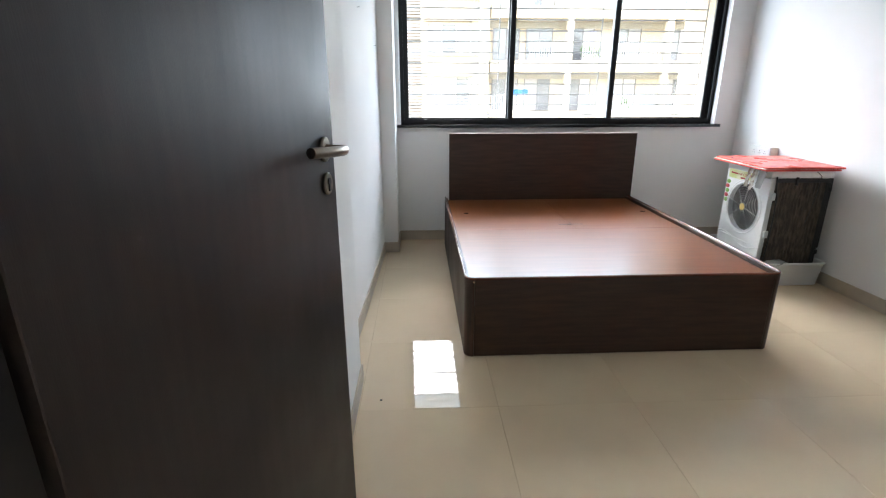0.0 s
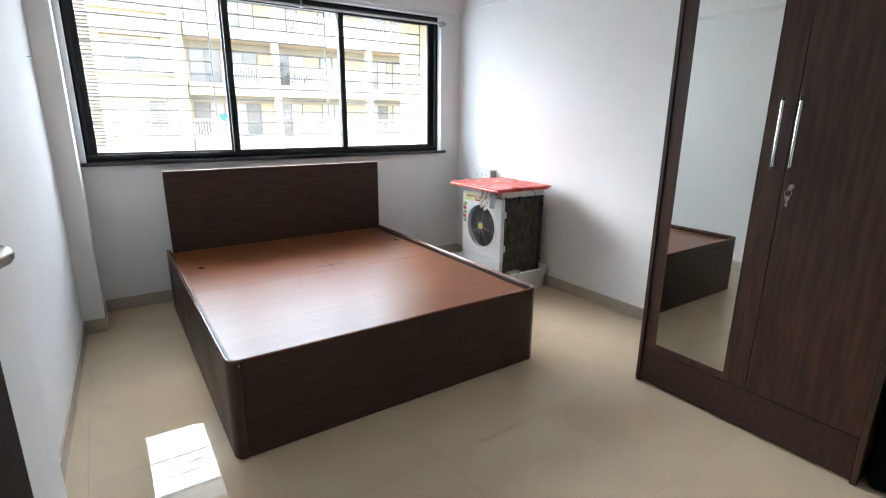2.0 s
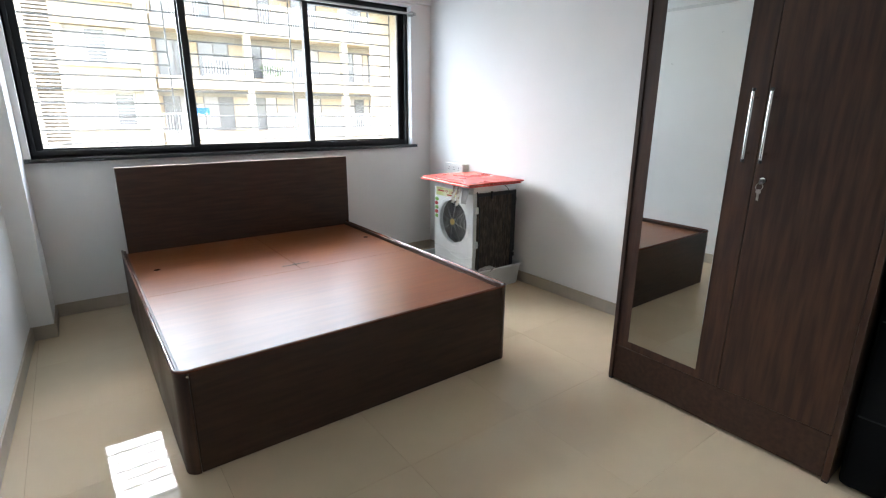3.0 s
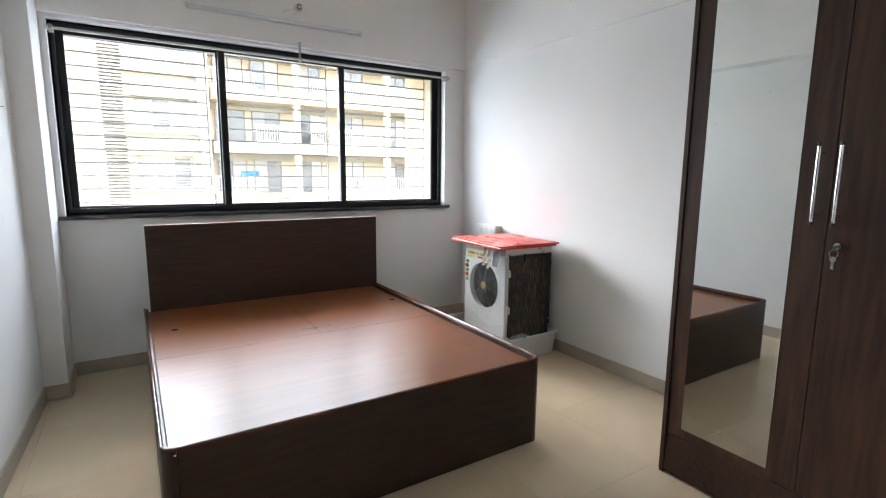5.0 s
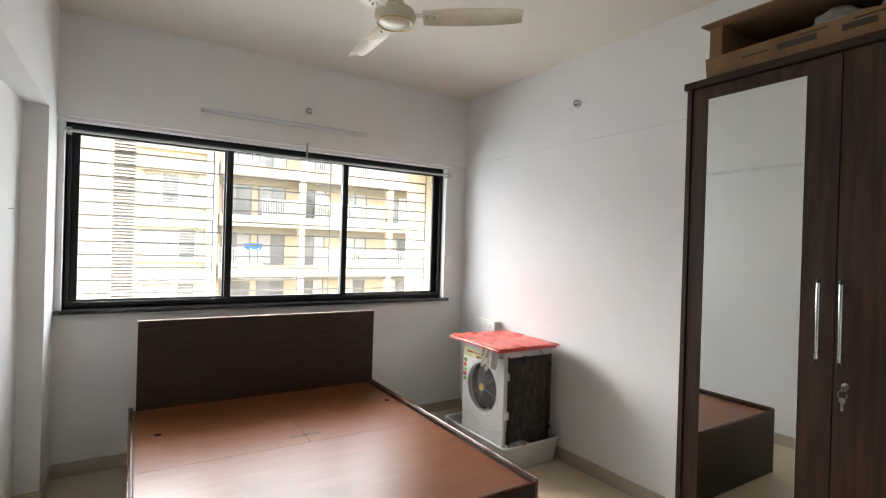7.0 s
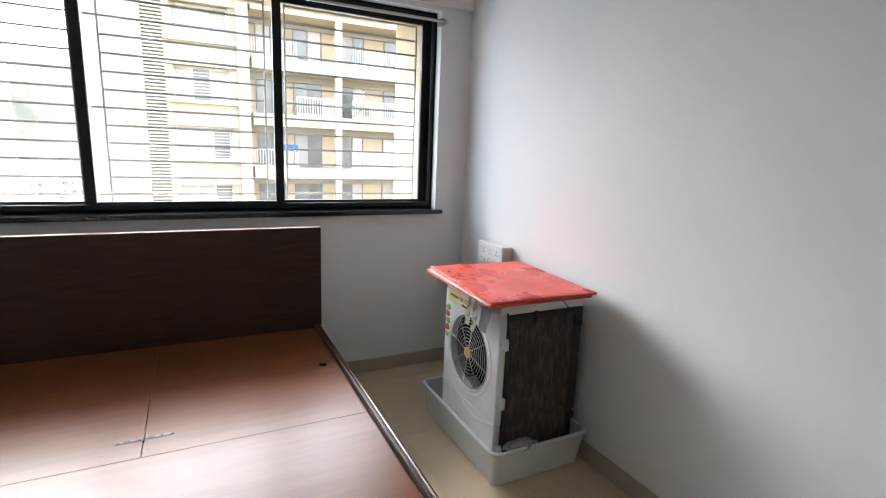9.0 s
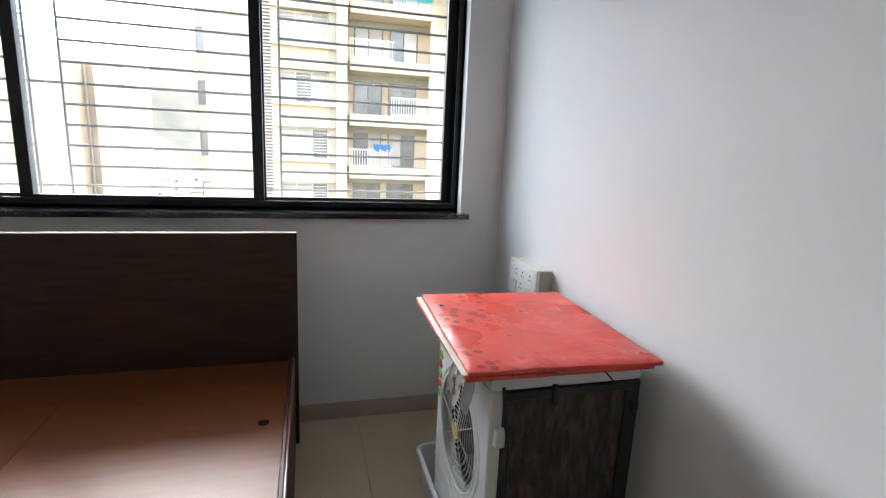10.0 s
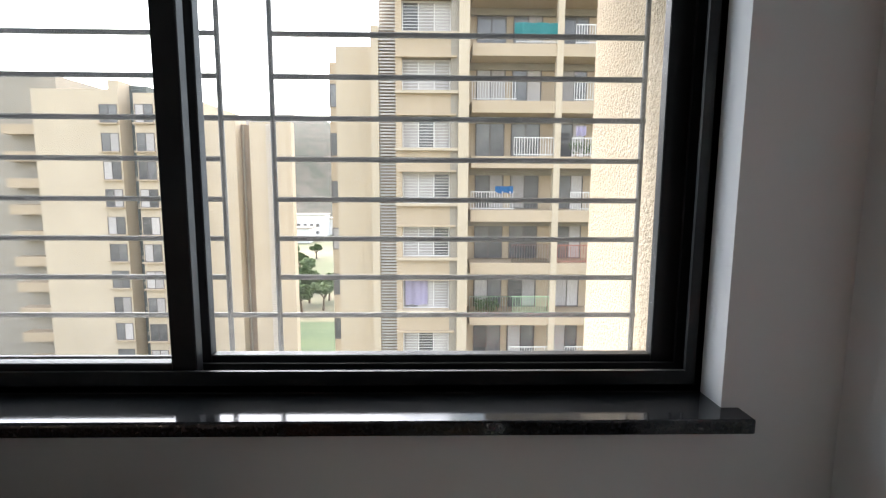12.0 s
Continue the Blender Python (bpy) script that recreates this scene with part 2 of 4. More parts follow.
def make_red_wrap():
    """Shiny red plastic-wrapped cloth: faint small blooms, darker clustered leaf prints in a strip at one end, wrinkled."""
    m = material("red_floral_wrap", (0.70, 0.075, 0.048), 0.3, second=(0.61, 0.056, 0.036), scale=6, rough_var=0.12, spec=0.4)
    t = m.node_tree
    p = t.nodes["Principled BSDF"]
    base = p.inputs["Base Color"].links[0].from_socket
    c = t.nodes.new("ShaderNodeTexCoord")

    def spots(scale, limit, cluster):
        v = t.nodes.new("ShaderNodeTexVoronoi")
        v.inputs["Scale"].default_value = scale
        n = t.nodes.new("ShaderNodeTexNoise")
        n.inputs["Scale"].default_value = 90
        k = t.nodes.new("ShaderNodeTexNoise")
        k.inputs["Scale"].default_value, k.inputs["Detail"].default_value = cluster, 1
        for node in (v, n, k):
            t.links.new(c.outputs["Object"], node.inputs["Vector"])
        add = t.nodes.new("ShaderNodeMath")
        add.operation = "MULTIPLY_ADD"
        add.inputs[1].default_value = 0.45
        t.links.new(n.outputs["Fac"], add.inputs[0])
        t.links.new(v.outputs["Distance"], add.inputs[2])
        more = t.nodes.new("ShaderNodeMath")
        more.operation = "MULTIPLY_ADD"
        more.inputs[1].default_value = -0.9
        t.links.new(k.outputs["Fac"], more.inputs[0])
        t.links.new(add.outputs[0], more.inputs[2])
        r = t.nodes.new("ShaderNodeMapRange")
        r.inputs["From Min"].default_value, r.inputs["From Max"].default_value = limit, limit - 0.06
        t.links.new(more.outputs[0], r.inputs["Value"])
        return r.outputs[0]

    sep = t.nodes.new("ShaderNodeSeparateXYZ")
    t.links.new(c.outputs["Object"], sep.inputs[0])
    strip = t.nodes.new("ShaderNodeMapRange")
    strip.inputs["From Min"].default_value, strip.inputs["From Max"].default_value = -0.070, -0.078
    t.links.new(sep.outputs["X"], strip.inputs["Value"])

    def mixed(fac, first, color):
        x = t.nodes.new("ShaderNodeMixRGB")
        t.links.new(fac, x.inputs[0])
        t.links.new(first, x.inputs[1])
        x.inputs[2].default_value = color
        return x.outputs[0]

    def product(one, two, gain=1.0):
        x = t.nodes.new("ShaderNodeMath")
        x.operation = "MULTIPLY"
        t.links.new(one, x.inputs[0])
        if two is None:
            x.inputs[1].default_value = gain
        else:
            t.links.new(two, x.inputs[1])
        return x.outputs[0]

    pale = mixed(product(spots(26, 0.09, 9), None, 0.2), base, (0.78, 0.20, 0.13, 1))
    pink = mixed(product(strip.outputs[0], None, 0.5), pale, (0.78, 0.13, 0.095, 1))
    done = mixed(product(spots(24, 0.08, 7), strip.outputs[0]), pink, (0.36, 0.03, 0.024, 1))
    t.links.new(done, p.inputs["Base Color"])
    # wrinkles of the plastic
    w = t.nodes.new("ShaderNodeTexNoise")
    w.inputs["Scale"].default_value, w.inputs["Detail"].default_value = 4.5, 4
    w.inputs["Distortion"].default_value = 0.7
    t.links.new(c.outputs["Object"], w.inputs["Vector"])
    bu = t.nodes.new("ShaderNodeBump")
    bu.inputs["Strength"].default_value, bu.inputs["Distance"].default_value = 0.75, 0.019
    t.links.new(w.outputs["Fac"], bu.inputs["Height"])
    t.links.new(bu.outputs[0], p.inputs["Normal"])
    return m


RED_WRAP = make_red_wrap()


def make_pad():
    """Brown wood-wool cooling pad with upright corrugation."""
    m = material("wood_wool_pad", (0.045, 0.034, 0.026), 0.95, second=(0.13, 0.098, 0.072), scale=45, stretch=(1, 1, 0.35), bump=0.8, bump_scale=120, contrast=(0.42, 0.8))
    return m


PAD = make_pad()


# ---- mesh helpers ----
def cube(bm, x0, x1, y0, y1, z0, z1, bevel=0.0, seg=2):
    b = bmesh.new()
    bmesh.ops.create_cube(b, size=1)
    bmesh.ops.transform(b, verts=b.verts, matrix=Matrix.Translation(((x0 + x1) / 2, (y0 + y1) / 2, (z0 + z1) / 2)) @ Matrix.Diagonal((x1 - x0, y1 - y0, z1 - z0, 1)))
    if bevel:
        bmesh.ops.bevel(b, geom=b.edges[:], offset=bevel, segments=seg, profile=0.5, affect="EDGES")
    return join(bm, b)


def join(bm, b, m=None):
    if m:
        bmesh.ops.transform(b, verts=b.verts, matrix=m)
    me = bpy.data.meshes.new("tmp")
    b.to_mesh(me)
    b.free()
    bm.from_mesh(me)
    bpy.data.meshes.remove(me)
    return bm


def block(x0, x1, y0, y1, z0, z1, bevel=0.0, seg=2):
    return cube(bmesh.new(), x0, x1, y0, y1, z0, z1, bevel, seg)


def rod(bm, a, b, r, sides=12, r2=None):
    """A straight round bar from a to b."""
    a, b = Vector(a), Vector(b)
    t = bmesh.new()
    bmesh.ops.create_cone(t, cap_ends=True, segments=sides, radius1=r, radius2=r if r2 is None else r2, depth=(b - a).length)
    q = (b - a).to_track_quat("Z", "Y").to_matrix().to_4x4()
    return join(bm, t, Matrix.Translation((a + b) / 2) @ q)


def tube(points, r, sides=10, closed=False):
    """A round bar along a smooth row of points."""
    bm = bmesh.new()
    pts = [Vector(p) for p in points]
    rings, count = [], len(pts)
    u = None
    for i, p in enumerate(pts):
        before, after = (pts[i - 1], pts[(i + 1) % count]) if closed else (pts[max(i - 1, 0)], pts[min(i + 1, count - 1)])
        d = (after - before).normalized()
        u = d.orthogonal().normalized() if u is None else (u - d * u.dot(d)).normalized()
        w = d.cross(u).normalized()
        rings.append([bm.verts.new(p + r * (math.cos(k * math.tau / sides) * u + math.sin(k * math.tau / sides) * w)) for k in range(sides)])
    for i in range(count if closed else count - 1):
        one, two = rings[i], rings[(i + 1) % count]
        shift = min(range(sides), key=lambda s: sum((one[k].co - two[(k + s) % sides].co).length for k in range(sides)))
        for k in range(sides):
            bm.faces.new((one[k], one[(k + 1) % sides], two[(k + 1 + shift) % sides], two[(k + shift) % sides]))
    if not closed:
        bm.faces.new(rings[0][::-1])
        bm.faces.new(rings[-1])
    bmesh.ops.recalc_face_normals(bm, faces=bm.faces)
    return bm


def lathe(profile, sides=32):
    """A turned body round z from rows of (radius, z)."""
    bm = bmesh.new()
    rings = [[bm.verts.new((r * math.cos(k * math.tau / sides), r * math.sin(k * math.tau / sides), z)) for k in range(sides)] for r, z in profile]
    for one, two in zip(rings, rings[1:]):
        for k in range(sides):
            bm.faces.new((one[k], one[(k + 1) % sides], two[(k + 1) % sides], two[k]))
    bm.faces.new(rings[0][::-1])
    bm.faces.new(rings[-1])
    bmesh.ops.recalc_face_normals(bm, faces=bm.faces)
    return bm


def prism(outline, z0, z1, bevel=0.0):
    """An upright prism over an outline in x and y."""
    bm = bmesh.new()
    low = [bm.verts.new((x, y, z0)) for x, y in outline]
    f = bm.faces.new(low)
    up = bmesh.ops.extrude_face_region(bm, geom=[f])["geom"]
    bmesh.ops.translate(bm, vec=(0, 0, z1 - z0), verts=[v for v in up if isinstance(v, bmesh.types.BMVert)])
    bmesh.ops.recalc_face_normals(bm, faces=bm.faces)
    if bevel:
        bmesh.ops.bevel(bm, geom=[e for e in bm.edges if abs(e.verts[0].co.z - e.verts[1].co.z) < 1e-6], offset=bevel, segments=2, affect="EDGES")
    return bm


def mesh_of(name, bm, mat, smooth=False):
    me = bpy.data.meshes.new(name)
    if smooth:
        for f in bm.faces:
            f.smooth = True
        for e in bm.edges:
            if len(e.link_faces) == 2 and e.calc_face_angle(0) > radians(38):
                e.smooth = False
    bm.to_mesh(me)
    bm.free()
    me.materials.append(mat)
    return me


def part(name, bm, mat, parent, label="", smooth=False):
    ob = new(name, mesh_of(name, bm, mat, smooth))
    ob.parent = parent
    return tagged(ob, label)


def thing(name, label, category, at=(0, 0, 0), turn=0, group="", kind=""):
    ob = new(name)
    ob.matrix_world = pose(*at, 0, 0, turn)
    ob.empty_display_size = 0.1
    return tagged(ob, label, category, group, kind)


def structure(name, bm, mat, label, category, smooth=False):
    return tagged(new(name, mesh_of(name, bm, mat, smooth)), label, category, "", "structure")


# ---- the room: window wall at y = 4.04, left wall x = -0.185, right wall x = 3.0, entrance wall y = -0.05 ----
CH = 2.85
structure("floor", block(-0.42, 3.45, -2.2, 4.3, -0.12, -0.006), GROUT, "thin beige grout bed under polished floor tiles", "floor")

bm = prism([(-0.45, -0.05), (-0.26, -0.05), (-0.26, 1.0), (-0.20, 1.0), (-0.20, 1.7), (-0.128, 3.68), (-0.128, 4.3), (-0.45, 4.3)], 0, CH)
structure("wall_left", bm, WALL, "plain white painted plaster wall with nail holes", "wall")
structure("pier_far", block(-0.128, -0.015, 3.68, 4.04, 0, 2.2), WALL, "white painted corner pier beside the window", "pier")
structure("pier_door", block(-0.20, -0.115, 1.0, 1.7, 0, 2.2), WALL, "white painted shallow pier behind the open door", "pier")
structure("beam_left", prism([(-0.26, -0.05), (-0.015, -0.05), (-0.015, 4.04), (-0.128, 4.04), (-0.128, 3.68), (-0.20, 1.7), (-0.20, 1.0), (-0.26, 1.0)], 2.2, CH), WALL, "white painted ceiling beam over the wall", "beam")
bm = bmesh.new()
cube(bm, -0.4, 3.3, 4.04, 4.3, 0, 1.005)
cube(bm, -0.4, 0.02, 4.04, 4.3, 1.005, 2.2)
cube(bm, 2.79, 3.3, 4.04, 4.3, 1.005, 2.2)
cube(bm, -0.4, 3.3, 4.04, 4.3, 2.2, CH)
structure("wall_window", bm, WALL, "white painted plaster wall with wide window opening", "wall")
structure("beam_window", block(-0.015, 2.985, 4.005, 4.04, 2.222, CH), WALL, "slightly proud white plaster band above the window", "beam")


def skewed(x0, x1, near, far, y0, y1, z0, z1):
    """A wall slab whose room face runs from x = near at y0 to x = far at y1."""
    return prism([(near, y0), (x1, y0), (x1, y1), (far, y1)], z0, z1)


structure("wall_right", skewed(0, 3.3, 3.05, 2.995, -0.05, 4.04, 0, CH), WALL, "plain white painted plaster wall", "wall")
structure("band_right", prism([(3.038, -0.05), (3.05, -0.05), (2.995, 4.018), (2.983, 4.018)], 2.25, CH), WALL, "slightly proud white plaster band under the ceiling", "beam")
bm = bmesh.new()
cube(bm, -0.45, -0.30, -0.2, -0.05, 0, CH)
cube(bm, 0.86, 3.3, -0.2, -0.05, 0, CH)
cube(bm, -0.30, 0.86, -0.2, -0.05, 2.12, CH)
structure("wall_entrance", bm, WALL, "white painted wall with the doorway", "wall")
bm = bmesh.new()
cube(bm, -0.9, -0.75, -2.2, -0.2, 0, CH)
cube(bm, 1.6, 1.75, -2.2, -0.2, 0, CH)
cube(bm, -0.9, 1.75, -2.35, -2.2, 0, CH)
structure("wall_hall", bm, WALL, "plain white walls of the hall outside", "wall")
structure("pier_wardrobe", prism([(2.43, -0.05), (3.05, -0.05), (3.045, 0.30), (2.436, 0.30), (2.43, 0.294)], 0, CH), WALL, "white painted wall end beside the wardrobe", "pier")
structure("ceiling", block(-0.9, 3.3, -2.35, 4.3, CH, CH + 0.15), CEIL, "plain white painted ceiling", "ceiling")
structure("hall_floor", block(-0.9, -0.42, -2.2, -0.2, -0.12, 0), TILE, "polished beige floor of the hall", "floor")

# skirting: a tile strip a little proud of each wall
SK = 0.085
for name, (x0, x1, y0, y1) in {
    "baseboard_window": (-0.005, 2.985, 4.03, 4.04), "baseboard_pier_front": (-0.118, -0.005, 3.67, 3.68),
    "baseboard_pier_side": (-0.015, -0.005, 3.68, 4.03), "baseboard_pier_door": (-0.115, -0.105, 1.0, 1.7), "baseboard_pier_door_end": (-0.19, -0.105, 1.7, 1.71)}.items():
    structure(name, block(x0, x1, y0, y1, 0, SK, 0.002, 1), SKIRT, "beige tile skirting along the wall", "skirting")
structure("baseboard_left", prism([(-0.1995, 1.71), (-0.1895, 1.71), (-0.118, 3.68), (-0.128, 3.68)], 0, SK), SKIRT, "beige tile skirting along the wall", "skirting")
structure("baseboard_right", prism([(3.04, -0.05), (3.05, -0.05), (2.995, 4.03), (2.985, 4.03)], 0, SK), SKIRT, "beige tile skirting along the wall", "skirting")


# ---- window ----
win = tagged(new("window_1"), "black aluminium three-panel sliding window, closed", "window", "", "structure")
X0, X1, Z0, Z1 = 0.02, 2.79, 1.032, 2.2
bm = bmesh.new()
for y in (4.105, 4.145, 4.187):
    cube(bm, X0, X1, y, y + 0.008, Z0, Z0 + 0.038)
    cube(bm, X0, X1, y, y + 0.008, Z1 - 0.035, Z1)
    cube(bm, X0, X0 + 0.03, y, y + 0.008, Z0 + 0.038, Z1 - 0.035)
    cube(bm, X1 - 0.03, X1, y, y + 0.008, Z0 + 0.038, Z1 - 0.035)
cube(bm, X0, X1, 4.105, 4.21, Z0 - 0.002, Z0 + 0.012)
cube(bm, X0, X1, 4.105, 4.21, Z1 - 0.012, Z1)
cube(bm, X0, X0 + 0.012, 4.105, 4.21, Z0 + 0.012, Z1 - 0.012)
cube(bm, X1 - 0.012, X1, 4.105, 4.21, Z0 + 0.012, Z1 - 0.012)
part("window_frame", bm, BLACK_ALU, win)
part("window_sill", block(-0.012, 2.822, 3.995, 4.215, 1.005, 1.03, 0.003), GRANITE, win, "polished black granite sill")
for g0, g1, y in ((0.09, 0.945, 4.170), (1.0, 1.838, 4.128), (1.89, 2.72, 4.170)):
    s = 0.045
    bm = bmesh.new()
    cube(bm, g0 - s, g0, y - 0.013, y + 0.013, 1.045, 2.175, 0.002, 1)
    cube(bm, g1, g1 + s, y - 0.013, y + 0.013, 1.045, 2.175, 0.002, 1)
    cube(bm, g0, g1, y - 0.013, y + 0.013, 1.045, 1.082, 0.002, 1)
    cube(bm, g0, g1, y - 0.013, y + 0.013, 2.135, 2.175, 0.002, 1)
    sash = part("sash", bm, BLACK_ALU, win)
    pane = part("pane", block(g0 - 0.005, g1 + 0.005, y - 0.0025, y + 0.0025, 1.077, 2.14), GLASS, sash, "clear slightly dusty glass pane")
    pane.visible_shadow = False

# safety grille outside the glass: three sections of close level bars with rounded ends
grille = thing("window_grille", "grey painted steel safety grille of level bars outside the window", "grille", (0, 4.40, 0))
PITCH, LOW = 0.0903, 1.095
for x0, x1 in ((0.06, 0.905), (1.03, 1.83), (1.945, 2.78)):
    for x in (x0, x1):
        part("upright", rod(bmesh.new(), (x, 0, 1.0), (x, 0, 2.26), 0.006, 10), GRILLE, grille, smooth=True)
    k = 0
    while LOW + k * PITCH < 2.25:
        z = LOW + k * PITCH
        reach0, reach1 = (x0, x1)
        if k % 5 == 0:
            reach0, reach1 = x0 - (0.06 if x0 > 0.5 else 0.03), x1 + (0.06 if x1 < 2.5 else 0.008)
        part("bar", block(reach0, reach1, -0.003, 0.003, z - 0.006, z + 0.006, 0.002, 1), GRILLE, grille)
        k += 1

# curtain rod over the window
rodt = thing("curtain_rod", "thin silver curtain rod on three brackets above the window", "curtain rod", (0, 3.982, 2.128))
part("pole", rod(bmesh.new(), (0.035, 0, 0), (2.785, 0, 0), 0.0085, 12), SILVER_ROD, rodt, smooth=True)
for x in (0.045, 1.5, 2.775):
    bm = block(x - 0.007, x + 0.007, 0.012, 0.023, -0.01, 0.125, 0.002, 1) if x == 1.5 else block(x - 0.012, x + 0.012, 0.012, 0.058, -0.018, 0.024, 0.003, 1)
    cube(bm, x - 0.005, x + 0.005, -0.012, 0.013, 0.006, 0.014)
    rod(bm, (x - 0.007, 0, 0), (x + 0.007, 0, 0), 0.013, 12)
    part("bracket", bm, STEEL, rodt)
for x in (0.029, 2.791):
    b = bmesh.new()
    bmesh.ops.create_uvsphere(b, u_segments=14, v_segments=10, radius=0.014, matrix=Matrix.Translation((x, 0, 0)))
    part("finial", b, SILVER_ROD, rodt, smooth=True)


# ---- door, standing open against the near pier ----
DX, DY = -0.038, 0.88
HX, HY = -0.178, 0.045
length = math.hypot(DX - HX, DY - HY)
# local x runs from the hinge to the free edge, local -y faces the room
door = tagged(new("door_1"), "dark brown laminated flush door standing wide open", "door", "", "structure")
door.matrix_world = pose(HX, HY, 0.0, 0, 0, math.degrees(math.atan2(DY - HY, DX - HX)))
part("leaf", block(0.0, length, 0.0, 0.035, 0.008, 2.06, 0.0015, 1), DOOR, door)
part("edge_band", block(length, length + 0.0015, 0.001, 0.034, 0.01, 2.058), FRAME_DARK, door)
LX = length - 0.072
lever = [(LX, -0.004, 1.18), (LX, -0.02, 1.18), (LX, -0.035, 1.18)]
for k in range(1, 7):
    a = k / 6 * math.pi / 2
    lever.append((LX - 0.018 * (1 - math.cos(a)), -0.035 - 0.020 * math.sin(a), 1.18))
for k in range(1, 9):
    lever.append((LX - 0.018 - 0.14 * k / 8, -0.055 + 0.022 * (k / 8) ** 2, 1.18 + 0.0012 * k))
handle = part("handle", tube(lever, 0.0115, 14), BRONZE, door, "brushed bronze lever handle", smooth=True)
rose = lathe([(0.028, 0), (0.029, 0.002), (0.029, 0.006), (0.0265, 0.009), (0.012, 0.0095), (0.012, 0.012)])
bmesh.ops.transform(rose, verts=rose.verts, matrix=pose(LX, 0, 1.18, 90, 0, 0))
part("rose", rose, BRONZE, handle, smooth=True)
esc = lathe([(0.0255, 0), (0.0265, 0.002), (0.0265, 0.006), (0.024, 0.0085), (0.004, 0.0085)])
bmesh.ops.transform(esc, verts=esc.verts, matrix=pose(LX + 0.004, 0, 1.1, 90, 0, 0))
plate = part("lock_escutcheon", esc, BRONZE, door, "round brushed bronze lock plate", smooth=True)
bm = rod(bmesh.new(), (LX + 0.004, -0.008, 1.105), (LX + 0.004, -0.0115, 1.105), 0.0085, 16)
cube(bm, LX - 0.001, LX + 0.009, -0.0115, -0.008, 1.083, 1.103)
part("keyhole", bm, RUBBER, plate)

frame_1 = tagged(new("door_frame_1"), "dark brown wooden door frame", "door frame", "", "structure")
part("jamb", block(-0.30, -0.185, -0.215, 0.035, 0, 2.08, 0.003, 1), FRAME_DARK, frame_1)
part("jamb", block(0.82, 0.86, -0.215, -0.040, 0, 2.08, 0.003, 1), FRAME_DARK, frame_1)
part("head", block(-0.30, 0.86, -0.215, -0.040, 2.08, 2.12, 0.003, 1), FRAME_DARK, frame_1)

# ---- bed ----
bed = thing("bed", "dark walnut storage double bed with bare red-brown plywood platform", "bed", (0.390, 1.895, 0))
W, L, H, R = 1.62, 1.955, 0.432, 0.046


def corner(cx, cy, a0, r0, r1, z0, z1):
    pts = [(cx + r1 * math.cos(radians(a0 + 90 * k / 8)), cy + r1 * math.sin(radians(a0 + 90 * k / 8))) for k in range(9)]
    pts += [(cx + r0 * math.cos(radians(a0 + 90 * k / 8)), cy + r0 * math.sin(radians(a0 + 90 * k / 8))) for k in range(8, -1, -1)]
    return prism(pts, z0, z1, 0.003)


T = 0.024
part("footboard", block(R + 0.0015, W - R - 0.0015, 0, T, 0.004, H - 0.004, 0.003), WOOD_H, bed)
part("corner_post", corner(R, R, 180, R - T, R, 0.0, H), WOOD_V, bed, smooth=True)
part("corner_post", corner(W - R, R, 270, R - T, R, 0.0, H), WOOD_V, bed, smooth=True)
for x in (0, W - T):
    part("side_rail", block(x, x + T, R + 0.0015, L, 0.004, H - 0.004, 0.003), WOOD_H, bed)
# glossy rounded lipping along the top of rails and footboard
lip = [(0.006, L)]
lip += [(0.006, R)] + [(R - (R - 0.006) * math.cos(radians(a)), R - (R - 0.006) * math.sin(radians(a))) for a in range(10, 90, 10)]
lip += [(R, 0.006), (W - R, 0.006)] + [(W - R + (R - 0.006) * math.sin(radians(a)), R - (R - 0.006) * math.cos(radians(a))) for a in range(10, 90, 10)]
lip += [(W - 0.006, R), (W - 0.006, L)]
bm = tube([(x, y, H - 0.004) for x, y in lip], 0.0075, 10)
for v in bm.verts:
    v.co.z = max(v.co.z, H - 0.008)
part("top_lipping", bm, WOOD_EDGE, bed, "glossy dark rounded edge lipping", smooth=True)
part("bolt_cap", rod(bmesh.new(), (R - 0.004, -0.0012, H - 0.02), (R - 0.004, 0.004, H - 0.02), 0.004, 10), CHROME, bed)
hb = part("headboard", block(0.038, W + 0.016, L, L + 0.034, 0.0, 0.966, 0.003), WOOD_H, bed)
# the pale tone paints the window's highlight along the worn top edge
part("edge_strip", block(0.040, W + 0.014, L + 0.001, L + 0.033, 0.966, 0.9675), WORN_GLINT_EDGE, hb, "worn edge strip with its highlight painted pale")
PZ = 0.405
part("foot_panel", block(T + 0.002, W - T - 0.002, T + 0.002, 0.9862, PZ - 0.018, PZ, 0.0012, 1), WOOD_TOP, bed, "red-brown plywood platform panel")
for x0, x1, hole in ((T + 0.002, 0.8452, 0.140), (0.8468, W - T - 0.002, 1.530)):
    lid = part("storage_lid", block(x0, x1, 0.987, L - 0.002, PZ - 0.018, PZ, 0.0012, 1), WOOD_TOP, bed, "red-brown plywood storage lid with finger hole")
    ring = lathe([(0.018, 0), (0.018, 0.0008), (0.0165, 0.0012), (0.0155, 0.0005), (0.001, 0.0005)], 24)
    bmesh.ops.translate(ring, vec=(hole, 1.463, PZ), verts=ring.verts)
    part("finger_hole", ring, MATT_BLACK, lid, "dark finger hole", smooth=True)
part("back_strip", block(T + 0.002, W - T - 0.002, L - 0.001, L, PZ - 0.018, PZ + 0.002), WOOD_EDGE, bed)
hinge = part("strap_hinge", block(0.764, 0.846, 1.092, 1.104, PZ, PZ + 0.0018, 0.0006, 1), HINGE, bed, "worn steel strap hinge across the seam")
